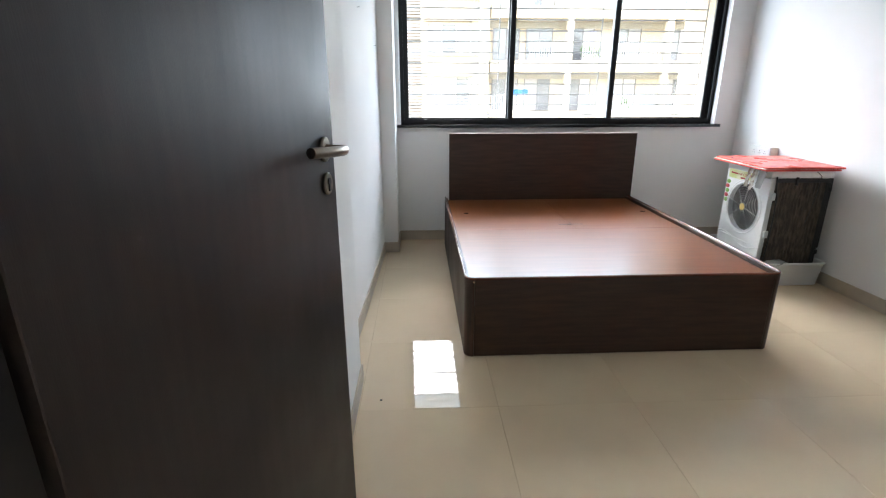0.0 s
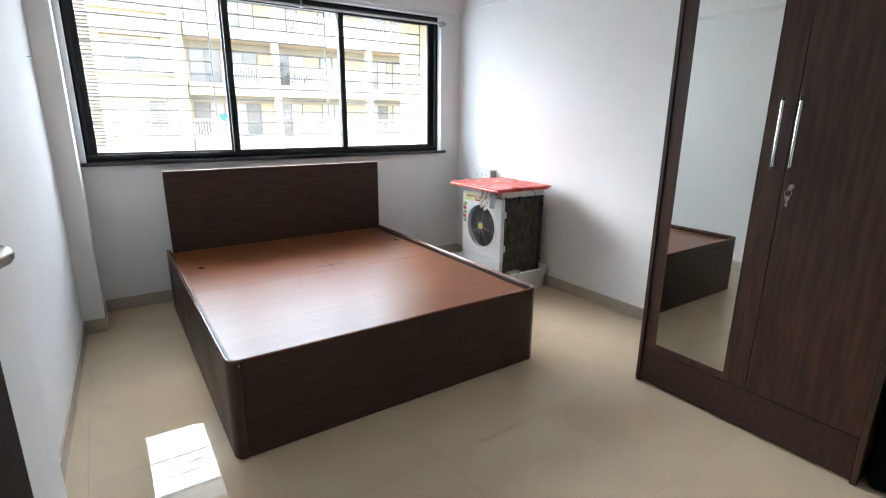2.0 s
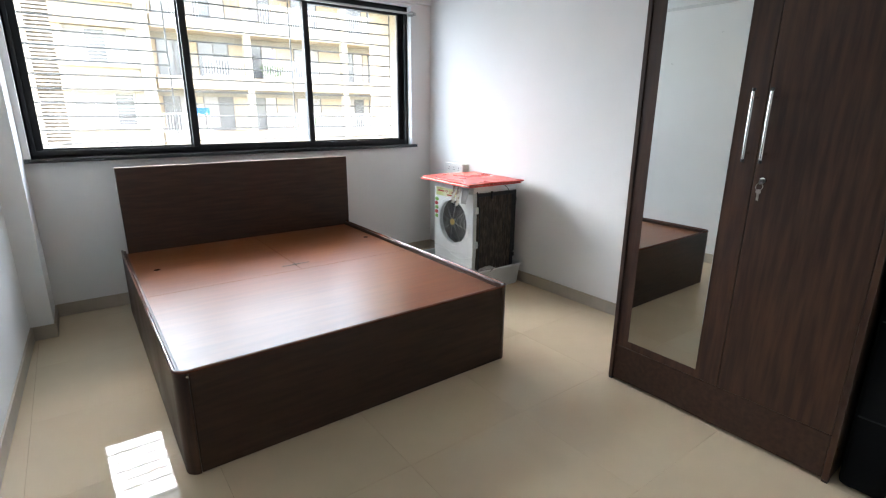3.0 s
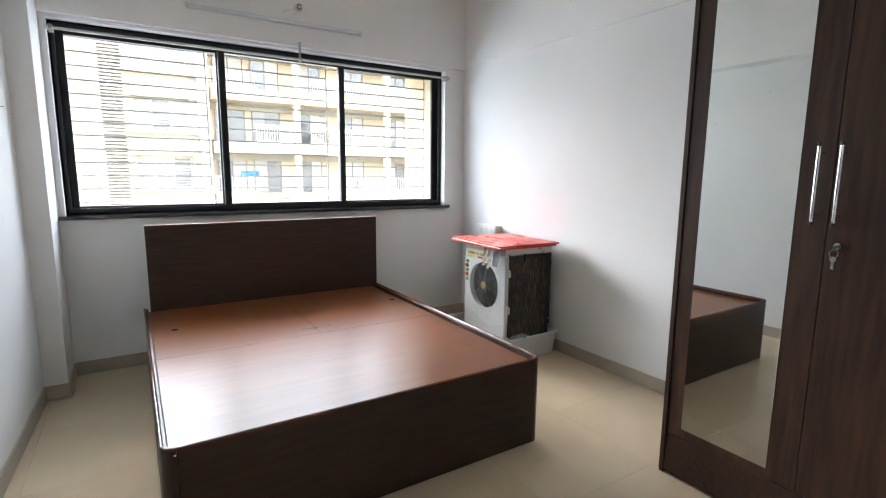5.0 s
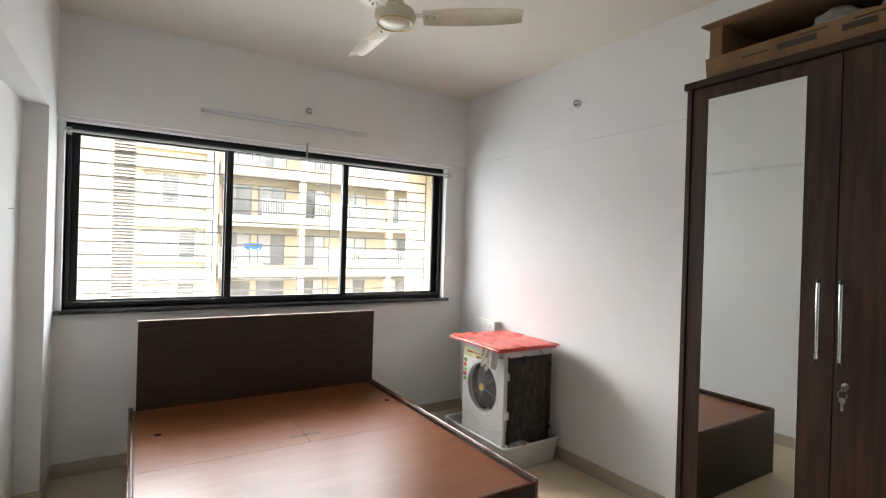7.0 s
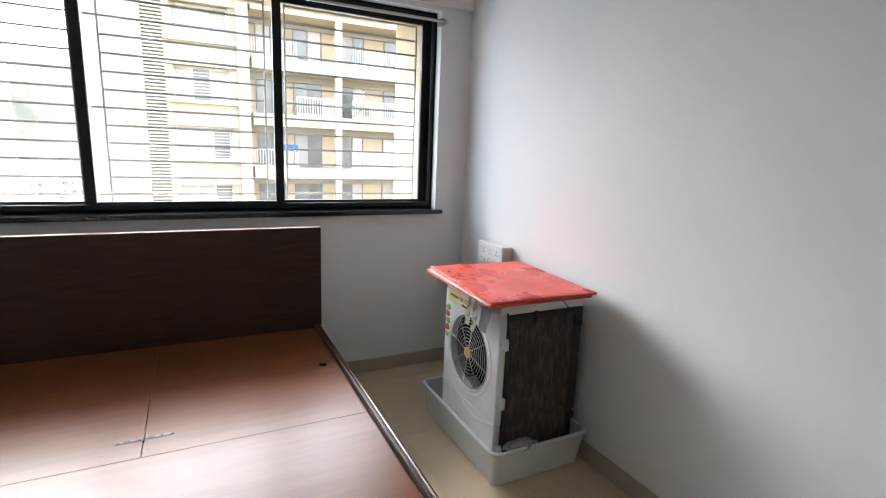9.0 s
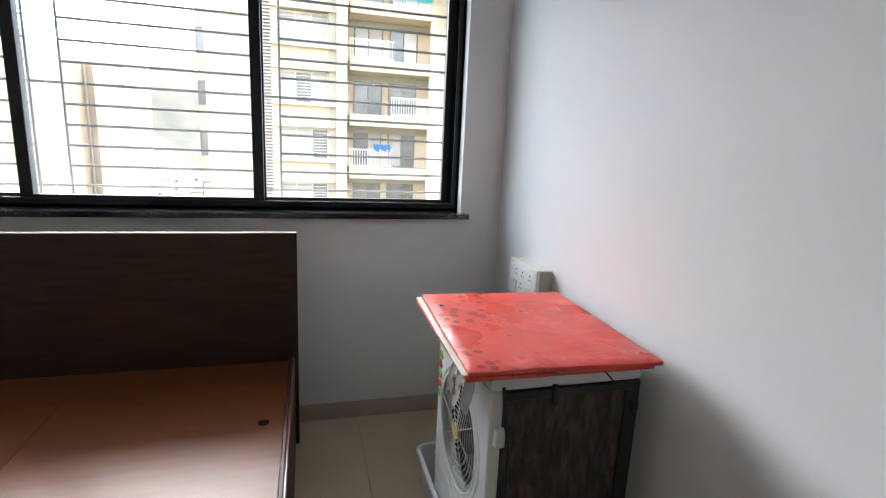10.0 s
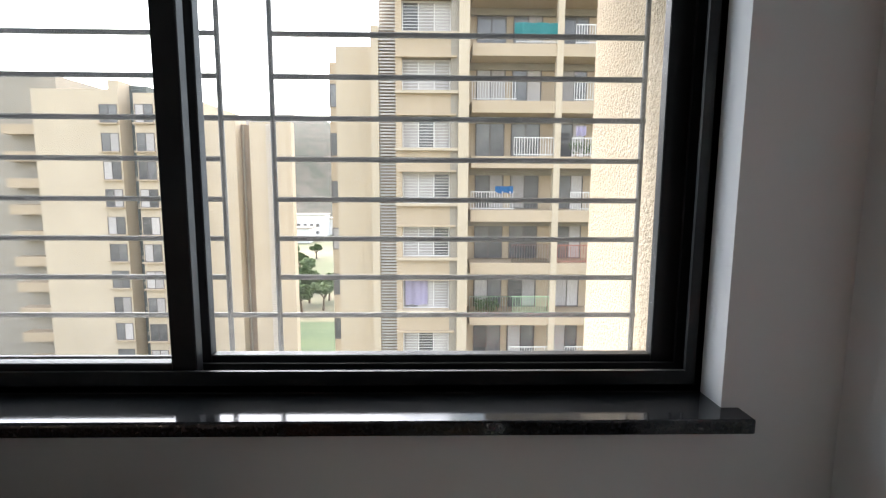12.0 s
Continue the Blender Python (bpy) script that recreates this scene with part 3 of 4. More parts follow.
part("strap", block(0.848, 0.937, 1.095, 1.108, PZ, PZ + 0.0018, 0.0006, 1), HINGE, hinge)
part("knuckle", rod(bmesh.new(), (0.847, 1.075, PZ + 0.004), (0.847, 1.12, PZ + 0.004), 0.004, 10), HINGE, hinge, smooth=True)
for x in (0.775, 0.805, 0.832, 0.868, 0.900, 0.928):
    part("screw", rod(bmesh.new(), (x, 1.099, PZ + 0.0016), (x, 1.099, PZ + 0.0028), 0.0035, 8), RUBBER, hinge)

# ---- wardrobe ----
ward = thing("wardrobe", "dark walnut two-door wardrobe with long door mirror", "wardrobe", (2.295, 0.472, 0))
WD, WW, WH = 0.62, 0.955, 2.18
part("side_panel", block(0.0, WD, 0, 0.02, 0.012, WH - 0.028, 0.0015, 1), WOOD_V, ward)
part("side_panel", block(0.0, WD, WW - 0.02, WW, 0.012, WH - 0.028, 0.0015, 1), WOOD_V, ward)
part("top_panel", block(-0.012, WD, -0.006, WW + 0.008, WH - 0.028, WH, 0.002, 1), WOOD_H, ward)
part("back_panel", block(WD - 0.008, WD, 0.02, WW - 0.02, 0.012, WH - 0.028), WOOD_V, ward)
for y in (0.0, WW - 0.02):
    for x in (0.004, WD - 0.03):
        part("foot", block(x, x + 0.025, y, y + 0.02, 0, 0.012), RUBBER, ward)
part("plinth_front", block(0.006, 0.024, 0.0225, WW - 0.0225, 0.014, 0.193, 0.0012, 1), WOOD_H, ward)
MY0, MY1 = 1.003 - 0.472, 1.34 - 0.472
SPLIT = 0.905 - 0.472
mdoor = part("mirror_door", block(0.006, 0.024, SPLIT + 0.0015, WW - 0.0225, 0.196, WH - 0.031, 0.0012, 1), WOOD_V, ward)
part("mirror", block(0.003, 0.006, MY0, MY1, 0.236, 2.10, 0.0008, 1), MIRROR, mdoor, "long plain mirror glass")
pdoor = part("plain_door", block(0.006, 0.024, 0.0225, SPLIT - 0.0015, 0.196, WH - 0.031, 0.0012, 1), WOOD_V, ward)


def pull(y, parent):

    bm = rod(bmesh.new(), (-0.034, y, 1.152), (-0.034, y, 1.42), 0.0062, 12)
    for z in (1.185, 1.387):
        rod(bm, (0.006, y, z), (-0.034, y, z), 0.005, 10)
    h = part("handle", bm, CHROME, parent, "chrome bar handle", smooth=True)
    for z in (1.152, 1.408):
        part("end_cap", rod(bmesh.new(), (-0.034, y, z), (-0.034, y, z + 0.012), 0.0068, 12), RUBBER, h)


pull(0.938 - 0.472, mdoor)
pull(0.877 - 0.472, pdoor)
ly = 0.868 - 0.472
lock = part("lock", rod(bmesh.new(), (0.006, ly, 1.088), (-0.005, ly, 1.088), 0.011, 20), CHROME, pdoor, "round chrome cylinder lock with keys", smooth=True)
bm = block(-0.022, -0.005, ly - 0.0012, ly + 0.0012, 1.083, 1.093, 0.0005, 1)
rod(bm, (-0.024, ly - 0.0012, 1.084), (-0.024, ly + 0.0012, 1.084), 0.010, 14)
part("key", bm, STEEL, lock)
ringp = [(-0.025 + 0.012 * math.sin(a) * 0.3, ly + 0.012 * math.cos(a), 1.066 + 0.013 * math.sin(a)) for a in [k * math.tau / 18 for k in range(18)]]
part("key_ring", tube(ringp, 0.0012, 6, True), STEEL, lock, smooth=True)
bm = block(-0.027, -0.0245, ly - 0.004, ly + 0.004, 1.015, 1.045, 0.0006, 1)
rod(bm, (-0.0272, ly, 1.048), (-0.0243, ly, 1.048), 0.009, 14)
part("key", bm, STEEL, lock)

# ---- matt black block added to give the shade of the gap beside the wardrobe ----
case = thing("dark_gap_block", "added matt black block standing in for the dark gap beside the wardrobe", "case", (2.318, 0.318, 0))
part("body", block(0.0, 0.52, 0.0, 0.135, 0.012, 0.98, 0.02, 3), MATT_BLACK, case, smooth=True)
for z in (0.30, 0.66):
    part("seam", block(-0.003, 0.001, 0.012, 0.123, z, z + 0.006, 0.001, 1), RUBBER, case)
for x in (0.03, 0.46):
    for y in (0.015, 0.095):
        part("foot", block(x, x + 0.03, y, y + 0.025, 0.0, 0.014), RUBBER, case)

# ---- cardboard carton on the wardrobe ----
carton = thing("cardboard_carton", "open brown cardboard carton lying on the wardrobe, holding polythene", "box", (2.31, 0.55, 2.18))
C, D, E = 0.50, 0.80, 0.205
part("bottom", block(0, C, 0, D, 0.0, 0.005), CARDBOARD, carton)
part("back_side", block(C - 0.005, C, 0, D, 0.005, E), CARDBOARD, carton)
bm = block(0, C - 0.005, D - 0.05, D, 0.005, E - 0.004, 0.002, 1)
part("end_side", bm, CARDBOARD, carton)
part("end_side", block(0, C - 0.005, 0, 0.05, 0.005, E - 0.004, 0.002, 1), CARDBOARD, carton)
b = bmesh.new()
bmesh.ops.create_cube(b, size=1)
bmesh.ops.transform(b, verts=b.verts, matrix=pose(-0.006, D / 2, 0.04, 0, -9, 0) @ Matrix.Diagonal((0.006, D + 0.012, 0.08, 1)))
front = part("front_flap", b, CARDBOARD, carton)
for y0, y1 in ((0.43, 0.55), (0.27, 0.36), (0.06, 0.2)):
    b = block(-0.0012, 0.0012, y0, y1, -0.008, 0.012)
    bmesh.ops.transform(b, verts=b.verts, matrix=pose(-0.0098, 0, 0.044, 0, -9, 0))
    part("slot", b, CARD_PRINT, front, "dark hand slot")
for y0, z0 in ((0.40, 0.018), (0.24, 0.018), (0.58, 0.0)):
    b = block(-0.0006, 0.0006, y0, y0 + 0.09, z0, z0 + 0.006)
    bmesh.ops.transform(b, verts=b.verts, matrix=pose(-0.0098, 0, 0.044, 0, -9, 0))
    part("print_bar", b, CARD_PRINT, front, "dark printed bar")
b = bmesh.new()
bmesh.ops.create_cube(b, size=1)
bmesh.ops.transform(b, verts=b.verts, matrix=pose(C / 2 - 0.02, D / 2, E + 0.003, 0, -1.5, 0) @ Matrix.Diagonal((C + 0.05, D + 0.02, 0.006, 1)))
part("lid_flap", b, CARDBOARD, carton)


def lump(sx, sy, sz, seed, crease=0.25, sub=4):
    b = bmesh.new()
    bmesh.ops.create_icosphere(b, subdivisions=sub, radius=1)
    for v in b.verts:
        n = noise.noise(v.co * 1.7 + Vector((seed, 0, 0))) + 0.5 * noise.noise(v.co * 4.2 + Vector((0, seed, 0))) + 0.25 * abs(noise.noise(v.co * 9 + Vector((0, 0, seed))))
        v.co *= 1 + crease * n
        v.co = Vector((v.co.x * sx, v.co.y * sy, v.co.z * sz))
    low = min(v.co.z for v in b.verts)
    for v in b.verts:
        v.co.z -= low
    return b


for k, (x, y, s) in enumerate(((2.45, 1.10, 0.055), (2.43, 0.95, 0.066), (2.44, 0.76, 0.075))):
    w = new("polythene_wrap", mesh_of("polythene_wrap", lump(0.08, 0.09, s, 3.1 * k + 1, 0.35), POLY, True))
    w.matrix_world = pose(x, y, 2.186)
    tagged(w, "crumpled milky polythene wrapping inside the carton", "packaging", "polythene in the carton")

# ---- air cooler, standing in a plastic tray ----
tray = thing("plastic_tray", "pale grey plastic water tray with rolled rim on the floor", "tray", (2.735, 3.115, 0))


def rounded(w, d, r, n=5):
    pts = []
    for cx, cy, a in ((w / 2 - r, d / 2 - r, 0), (-w / 2 + r, d / 2 - r, 90), (-w / 2 + r, -d / 2 + r, 180), (w / 2 - r, -d / 2 + r, 270)):
        pts += [(cx + r * math.cos(radians(a + 90 * k / n)), cy + r * math.sin(radians(a + 90 * k / n))) for k in range(n + 1)]
    return pts


bm = bmesh.new()
rows = [(0.455, 0.685, 0.0), (0.465, 0.695, 0.004), (0.495, 0.73, 0.165), (0.485, 0.72, 0.165), (0.455, 0.685, 0.008), (0.43, 0.66, 0.008)]
rings = [[bm.verts.new((x, y, z)) for x, y in rounded(w, d, 0.03)] for w, d, z in rows]
for one, two in zip(rings, rings[1:]):
    for k in range(len(one)):
        bm.faces.new((one[k], one[(k + 1) % len(one)], two[(k + 1) % len(one)], two[k]))
bm.faces.new(rings[0][::-1])
bm.faces.new(rings[-1])
bmesh.ops.recalc_face_normals(bm, faces=bm.faces)
part("basin", bm, PLASTIC, tray, smooth=True)
part("rim", tube([(x, y, 0.165) for x, y in rounded(0.505, 0.74, 0.04, 6)], 0.009, 8, True), PLASTIC, tray, smooth=True)

cool = thing("air_cooler", "white desert air cooler with round fan grille and brown pads", "air cooler", (2.50, 2.79, 0.008))
CW, CD, CT = 0.43, 0.48, 0.80
# local x: depth away from the fan face at x = 0; local y: width
part("tank", block(0.012, CW - 0.012, 0.012, CD - 0.012, 0, 0.26, 0.012), PLASTIC, cool, smooth=True)
part("top_cap", block(0.0, CW, 0.0, CD, CT - 0.055, CT, 0.01), PLASTIC, cool, smooth=True)
for x, y in ((0.0, 0.0), (CW - 0.016, 0.0), (0.0, CD - 0.035), (CW - 0.016, CD - 0.035)):
    part("corner_post", block(x, x + (0.035 if x < 0.1 else 0.016), y, y + 0.035, 0.26, CT - 0.055, 0.005), PLASTIC if x < 0.1 else RUBBER, cool)
# fan face: a panel with a round opening
CY, CZ, FR = CD / 2 - 0.008, 0.505, 0.174
bm = bmesh.new()
inner, outer = [], []
for k in range(48):
    a = k * math.tau / 48
    inner.append((CY + FR * math.cos(a), CZ + FR * math.sin(a)))
    s = 1 / max(abs(math.cos(a)) / (CD / 2 - 0.004), abs(math.sin(a)) / 0.236)
    outer.append((CD / 2 + s * math.cos(a), CZ + s * math.sin(a)))
iv = [[bm.verts.new((x, y, z)) for y, z in inner] for x in (-0.006, 0.03)]
ov = [[bm.verts.new((x, y, z)) for y, z in outer] for x in (0.0, 0.03)]
for k in range(48):
    j = (k + 1) % 48
    bm.faces.new((iv[0][k], iv[0][j], ov[0][j], ov[0][k]))
    bm.faces.new((iv[0][j], iv[0][k], iv[1][k], iv[1][j]))
    bm.faces.new((ov[0][k], ov[0][j], ov[1][j], ov[1][k]))
bmesh.ops.recalc_face_normals(bm, faces=bm.faces)
face = part("front_panel", bm, PLASTIC, cool, "white moulded front panel")
part("moulding", tube([(-0.002, CY + (FR + 0.016) * math.cos(a), CZ + (FR + 0.016) * math.sin(a)) for a in [k * math.tau / 40 for k in range(40)]], 0.006, 8, True), PLASTIC, face, smooth=True)
# wave moulding across the tank front
wave = [(0.004, CD * k / 24, 0.255 + 0.028 * math.sin(k / 24 * math.tau * 1.0 + 2.6)) for k in range(25)]
part("moulding", tube(wave, 0.007, 8), PLASTIC, face, smooth=True)
part("moulding", tube([(0.006, y, z - 0.035) for _, y, z in wave], 0.005, 8), PLASTIC, face, smooth=True)
part("front_tank_panel", block(0.0, 0.012, 0.002, CD - 0.002, 0.02, 0.268, 0.004), PLASTIC, cool)
fan = part("fan_grille", tube([(-0.006, CY + (FR - 0.003) * math.cos(a), CZ + (FR - 0.003) * math.sin(a)) for a in [k * math.tau / 44 for k in range(44)]], 0.0035, 8, True), PLASTIC, cool, "white wire fan guard of close rings", smooth=True)
for n in range(9):
    r = 0.034 + n * 0.0158
    part("ring", tube([(-0.010 + 0.004 * (r / FR), CY + r * math.cos(a), CZ + r * math.sin(a)) for a in [k * math.tau / 32 for k in range(32)]], 0.0013, 6, True), GUARD, fan, smooth=True)
for k in range(8):
    a = radians(45 * k + 12)
    part("spoke", rod(bmesh.new(), (-0.008, CY + 0.018 * math.cos(a), CZ + 0.018 * math.sin(a)), (-0.006, CY + FR * math.cos(a), CZ + FR * math.sin(a)), 0.0018, 8), GUARD, fan)
part("badge", rod(bmesh.new(), (-0.0125, CY, CZ), (-0.008, CY, CZ), 0.025, 24), GOLD, fan, "round gold sticker")
part("fan_shroud", rod(bmesh.new(), (0.085, CY, CZ), (0.15, CY, CZ), FR + 0.006, 32), MATT_BLACK, cool)
# label band and printed fruit row
part("label", block(-0.006, 0.002, 0.17, CD - 0.03, CT - 0.112, CT - 0.05), YELLOW_GREEN, cool, "yellow-green printed label")
for y0, y1, z in ((0.345, 0.425, CT - 0.074), (0.24, 0.31, CT - 0.098)):
    part("print_bar", block(-0.0068, -0.006, y0, y1, z - 0.006, z + 0.005), RED, cool, "red printed bar")
curve = bpy.data.curves.new("lettering", "FONT")
curve.body, curve.size, curve.extrude = "AIR COOLER", 0.027, 0.0004
letters = new("lettering", curve)
bpy.context.view_layer.update()
flat_text = bpy.data.meshes.new_from_object(letters)
bpy.data.objects.remove(letters)
b = bmesh.new()
b.from_mesh(flat_text)
bmesh.ops.transform(b, verts=b.verts, matrix=pose(-0.0066, 0.337, CT - 0.083, 90, 0, -90))
part("lettering", b, RED, cool, "red printed words")
for k in range(5):
    b = bmesh.new()
    bmesh.ops.create_icosphere(b, subdivisions=2, radius=1)
    bmesh.ops.transform(b, verts=b.verts, matrix=Matrix.Translation((-0.003, CD - 0.036 + 0.006 * (k % 2), CT - 0.145 - 0.034 * k)) @ Matrix.Diagonal((0.004, 0.024, 0.016, 1)))
    part("sticker", b, (GREEN, RED)[k % 2], cool, smooth=True)
# pads on the sides and back, set in dark frames
for y0, y1, face_y in ((0.002, 0.03, -1), (CD - 0.03, CD - 0.002, 1)):
    bm = bmesh.new()
    n = 34
    xs = [0.036 + (CW - 0.054) * k / n for k in range(n + 1)]
    zs = [0.03 + (CT - 0.10) * k / 30 for k in range(31)]
    grid = [[bm.verts.new((x, (y0 if face_y < 0 else y1) - face_y * (0.006 + 0.0015 * math.sin(x * 260) + 0.004 * noise.noise(Vector((x * 60, z * 25, face_y)))), z)) for z in zs] for x in xs]
    for a in range(n):
        for c in range(30):
            bm.faces.new((grid[a][c], grid[a + 1][c], grid[a + 1][c + 1], grid[a][c + 1]))
    back = [bm.verts.new((x, (y0 + y1) / 2, z)) for x, z in ((xs[0], zs[0]), (xs[-1], zs[0]), (xs[-1], zs[-1]), (xs[0], zs[-1]))]
    bm.faces.new(back)
    bmesh.ops.recalc_face_normals(bm, faces=bm.faces)
    pad = part("cooling_pad", bm, PAD, cool, "brown wood-wool cooling pad")
    yy = y0 if face_y < 0 else y1 - 0.012
    for bx in ((0.034, CW - 0.012, 0.024, 0.040), (0.034, CW - 0.012, CT - 0.082, CT - 0.058), (CW - 0.042, CW - 0.012, 0.04, CT - 0.082)):
        part("frame_bar", block(bx[0], bx[1], yy - 0.003, yy + 0.012, bx[2], bx[3], 0.002, 1), RUBBER, pad)
part("back_pad", block(CW - 0.02, CW - 0.004, 0.036, CD - 0.036, 0.03, CT - 0.07), PAD, cool)
for z in (0.12, 0.34, 0.60):
    part("clip", block(0.012, 0.04, -0.016, 0.004, z, z + 0.05, 0.004), PLASTIC, cool)
    part("clip", block(0.008, 0.03, CD - 0.004, CD + 0.012, z, z + 0.045, 0.004), PLASTIC, cool)
for z in (0.22, 0.66):
    part("clip", block(CW - 0.03, CW - 0.008, -0.012, 0.004, z, z + 0.03, 0.004), RUBBER, cool)
part("power_cable", tube([(0.030, -0.006, 0.76), (0.032, -0.014, 0.70), (0.048, -0.018, 0.6), (0.050, -0.018, 0.45), (0.046, -0.018, 0.3), (0.040, -0.016, 0.2), (0.036, -0.008, 0.12)], 0.0045, 8), RUBBER, cool, smooth=True)
part("power_cable", tube([(0.30, -0.004, 0.79), (0.33, -0.012, 0.76), (0.325, -0.012, 0.66), (0.30, -0.008, 0.5), (0.285, -0.006, 0.42)], 0.0025, 8), RUBBER, cool, smooth=True)
part("hook", block(0.165, 0.18, -0.012, 0.002, CT - 0.10, CT - 0.045, 0.003), RUBBER, cool)

# boards wrapped in red cloth on the cooler
for k, (dz, sx, sy, turn, dx, dy) in enumerate(((0.808, 0.505, 0.612, -1.2, -0.012, 0.006), (0.8235, 0.512, 0.620, -2.6, 0.004, 0.0))):
    b = block(-sx / 2, sx / 2, -sy / 2, sy / 2, 0.0, 0.012, 0.004, 2)
    bmesh.ops.subdivide_edges(b, edges=[e for e in b.edges if e.calc_length() > 0.3], cuts=14, use_grid_fill=True)
    for v in b.verts:
        if v.co.z > 0.008 and k:
            crease = 0.0035 * math.exp(-((v.co.x + 0.08 + 0.02 * math.sin(v.co.y * 9)) / 0.018) ** 2)
            v.co.z += crease + 0.0022 * noise.noise(v.co * 15)
    ob = new("wrapped_board", mesh_of("wrapped_board", b, RED_WRAP, True))
    ob.matrix_world = pose(2.688 + dx, 3.042 + dy, dz, 0, 0, turn)
    tagged(ob, ("thin board wrapped in red cloth under another board", "thin board wrapped in shiny red floral plastic cloth on the cooler")[k], "board", "boards on the cooler")
sheet = new("packing_sheet", mesh_of("packing_sheet", block(-0.266, 0.25, -0.296, 0.316, 0, 0.003, 0.0008, 1), OLD_PLASTIC))
sheet.matrix_world = pose(2.688, 3.045, 0.8203, 0, 0, -2.0)
tagged(sheet, "thin pale plastic sheet between the two red boards", "sheet")
scrap = new("paper_scrap", mesh_of("paper_scrap", lump(0.008, 0.006, 0.0025, 4.4, 0.3, 2), BLUE, True))
scrap.matrix_world = pose(2.485, 3.225, 0.8362)
tagged(scrap, "tiny blue scrap lying on the red board", "scrap")
# paper tags hanging under the board edge
for k, (y, w, h) in enumerate(((2.915, 0.05, 0.150), (2.965, 0.045, 0.135), (2.840, 0.085, 0.125))):
    bm = bmesh.new()
    g = [[bm.verts.new((0.012 * noise.noise(Vector((a, c * 1.3, k * 3.3))) - 0.004 * c, (a / 4 - 0.5) * w * (1 - 0.08 * c), -h * c / 5)) for c in range(6)] for a in range(5)]
    for a in range(4):
        for c in range(5):
            bm.faces.new((g[a][c], g[a + 1][c], g[a + 1][c + 1], g[a][c + 1]))
    sol = bmesh.ops.solidify(bm, geom=bm.faces[:], thickness=0.0012)
    ob = new("paper_tag", mesh_of("paper_tag", bm, POLY if k == 2 else PAPER, True))
    ob.matrix_world = pose(2.466, y, 0.808)
    tagged(ob, "crumpled grey plastic pouch hanging off the cooler" if k == 2 else "crumpled printed paper tag hanging off the cooler", "tag", "tags on the cooler")
rag = new("plastic_rag", mesh_of("plastic_rag", lump(0.07, 0.03, 0.02, 7.7, 0.5), POLY, True))
rag.matrix_world = pose(2.63, 2.775, 0.14)
tagged(rag, "crumpled pale plastic bag on the tray rim", "bag")

# ---- socket box on the right wall ----
sock = thing("socket_box", "white surface-mounted switch and socket box on the wall", "socket", (3.006, 3.46, 0.735), 0.8)
part("back_box", block(-0.062, 0.0, 0.004, 0.250, 0.004, 0.146, 0.004), OLD_PLASTIC, sock, "yellowed white mounting box")
plate = part("face_plate", block(-0.074, -0.060, 0.0, 0.254, 0.0, 0.15, 0.005), PLASTIC, sock)
part("inset", block(-0.0755, -0.0735, 0.022, 0.232, 0.02, 0.13, 0.0008, 1), PLASTIC, plate)
for y, z in ((0.055, 0.10), (0.120, 0.10), (0.185, 0.10), (0.135, 0.048)):
    for dy, dz, r in ((0, 0.012, 0.0042), (-0.009, -0.006, 0.0034), (0.009, -0.006, 0.0034)):
        part("socket_hole", rod(bmesh.new(), (-0.0762, y + dy, z + dz), (-0.0745, y + dy, z + dz), r, 10), RUBBER, plate)
for y in (0.045, 0.070, 0.18, 0.205):
    b = block(-0.0815, -0.0755, y - 0.010, y + 0.010, 0.026, 0.066, 0.002, 1)
    bmesh.ops.rotate(b, cent=(-0.0755, y, 0.046), matrix=Euler((0, radians(5), 0)).to_matrix(), verts=b.verts)
    part("rocker", b, PLASTIC, plate)
for y in (0.17, 0.20):
    cab = part("cable", tube([(-0.03, y, 0.01), (-0.035, y - 0.004, -0.05), (-0.05, y - 0.02, -0.15), (-0.06, y - 0.03, -0.28)], 0.0035, 8), RUBBER, sock, smooth=True)

# ---- ceiling fan ----
cf = thing("ceiling_fan", "cream enamelled three-blade ceiling fan at rest", "ceiling fan", (1.42, 2.36, CH))
part("ceiling_cup", lathe([(0.030, 0.0), (0.043, -0.004), (0.043, -0.018), (0.03, -0.022)]), RUBBER, cf, "dark ceiling hook recess", smooth=True)
part("canopy", lathe([(0.036, -0.022), (0.052, -0.026), (0.054, -0.05), (0.047, -0.085), (0.030, -0.115), (0.015, -0.122)]), CREAM_ENAMEL, cf, smooth=True)
part("down_rod", rod(bmesh.new(), (0, 0, -0.12), (0, 0, -0.20), 0.010, 14), CREAM_ENAMEL, cf, smooth=True)
part("lower_canopy", lathe([(0.014, -0.165), (0.026, -0.175), (0.040, -0.20), (0.043, -0.235), (0.035, -0.245)]), CREAM_ENAMEL, cf, smooth=True)
motor = part("motor", lathe([(0.04, -0.240), (0.080, -0.246), (0.096, -0.262), (0.098, -0.285), (0.091, -0.303), (0.080, -0.312), (0.074, -0.310), (0.070, -0.314), (0.03, -0.322), (0.004, -0.323)], 40), CREAM_ENAMEL, cf, smooth=True)
part("trim_ring", tube([(0.086 * math.cos(a), 0.086 * math.sin(a), -0.3115) for a in [k * math.tau / 40 for k in range(40)]], 0.003, 8, True), GOLD, motor, "thin gold trim ring", smooth=True)
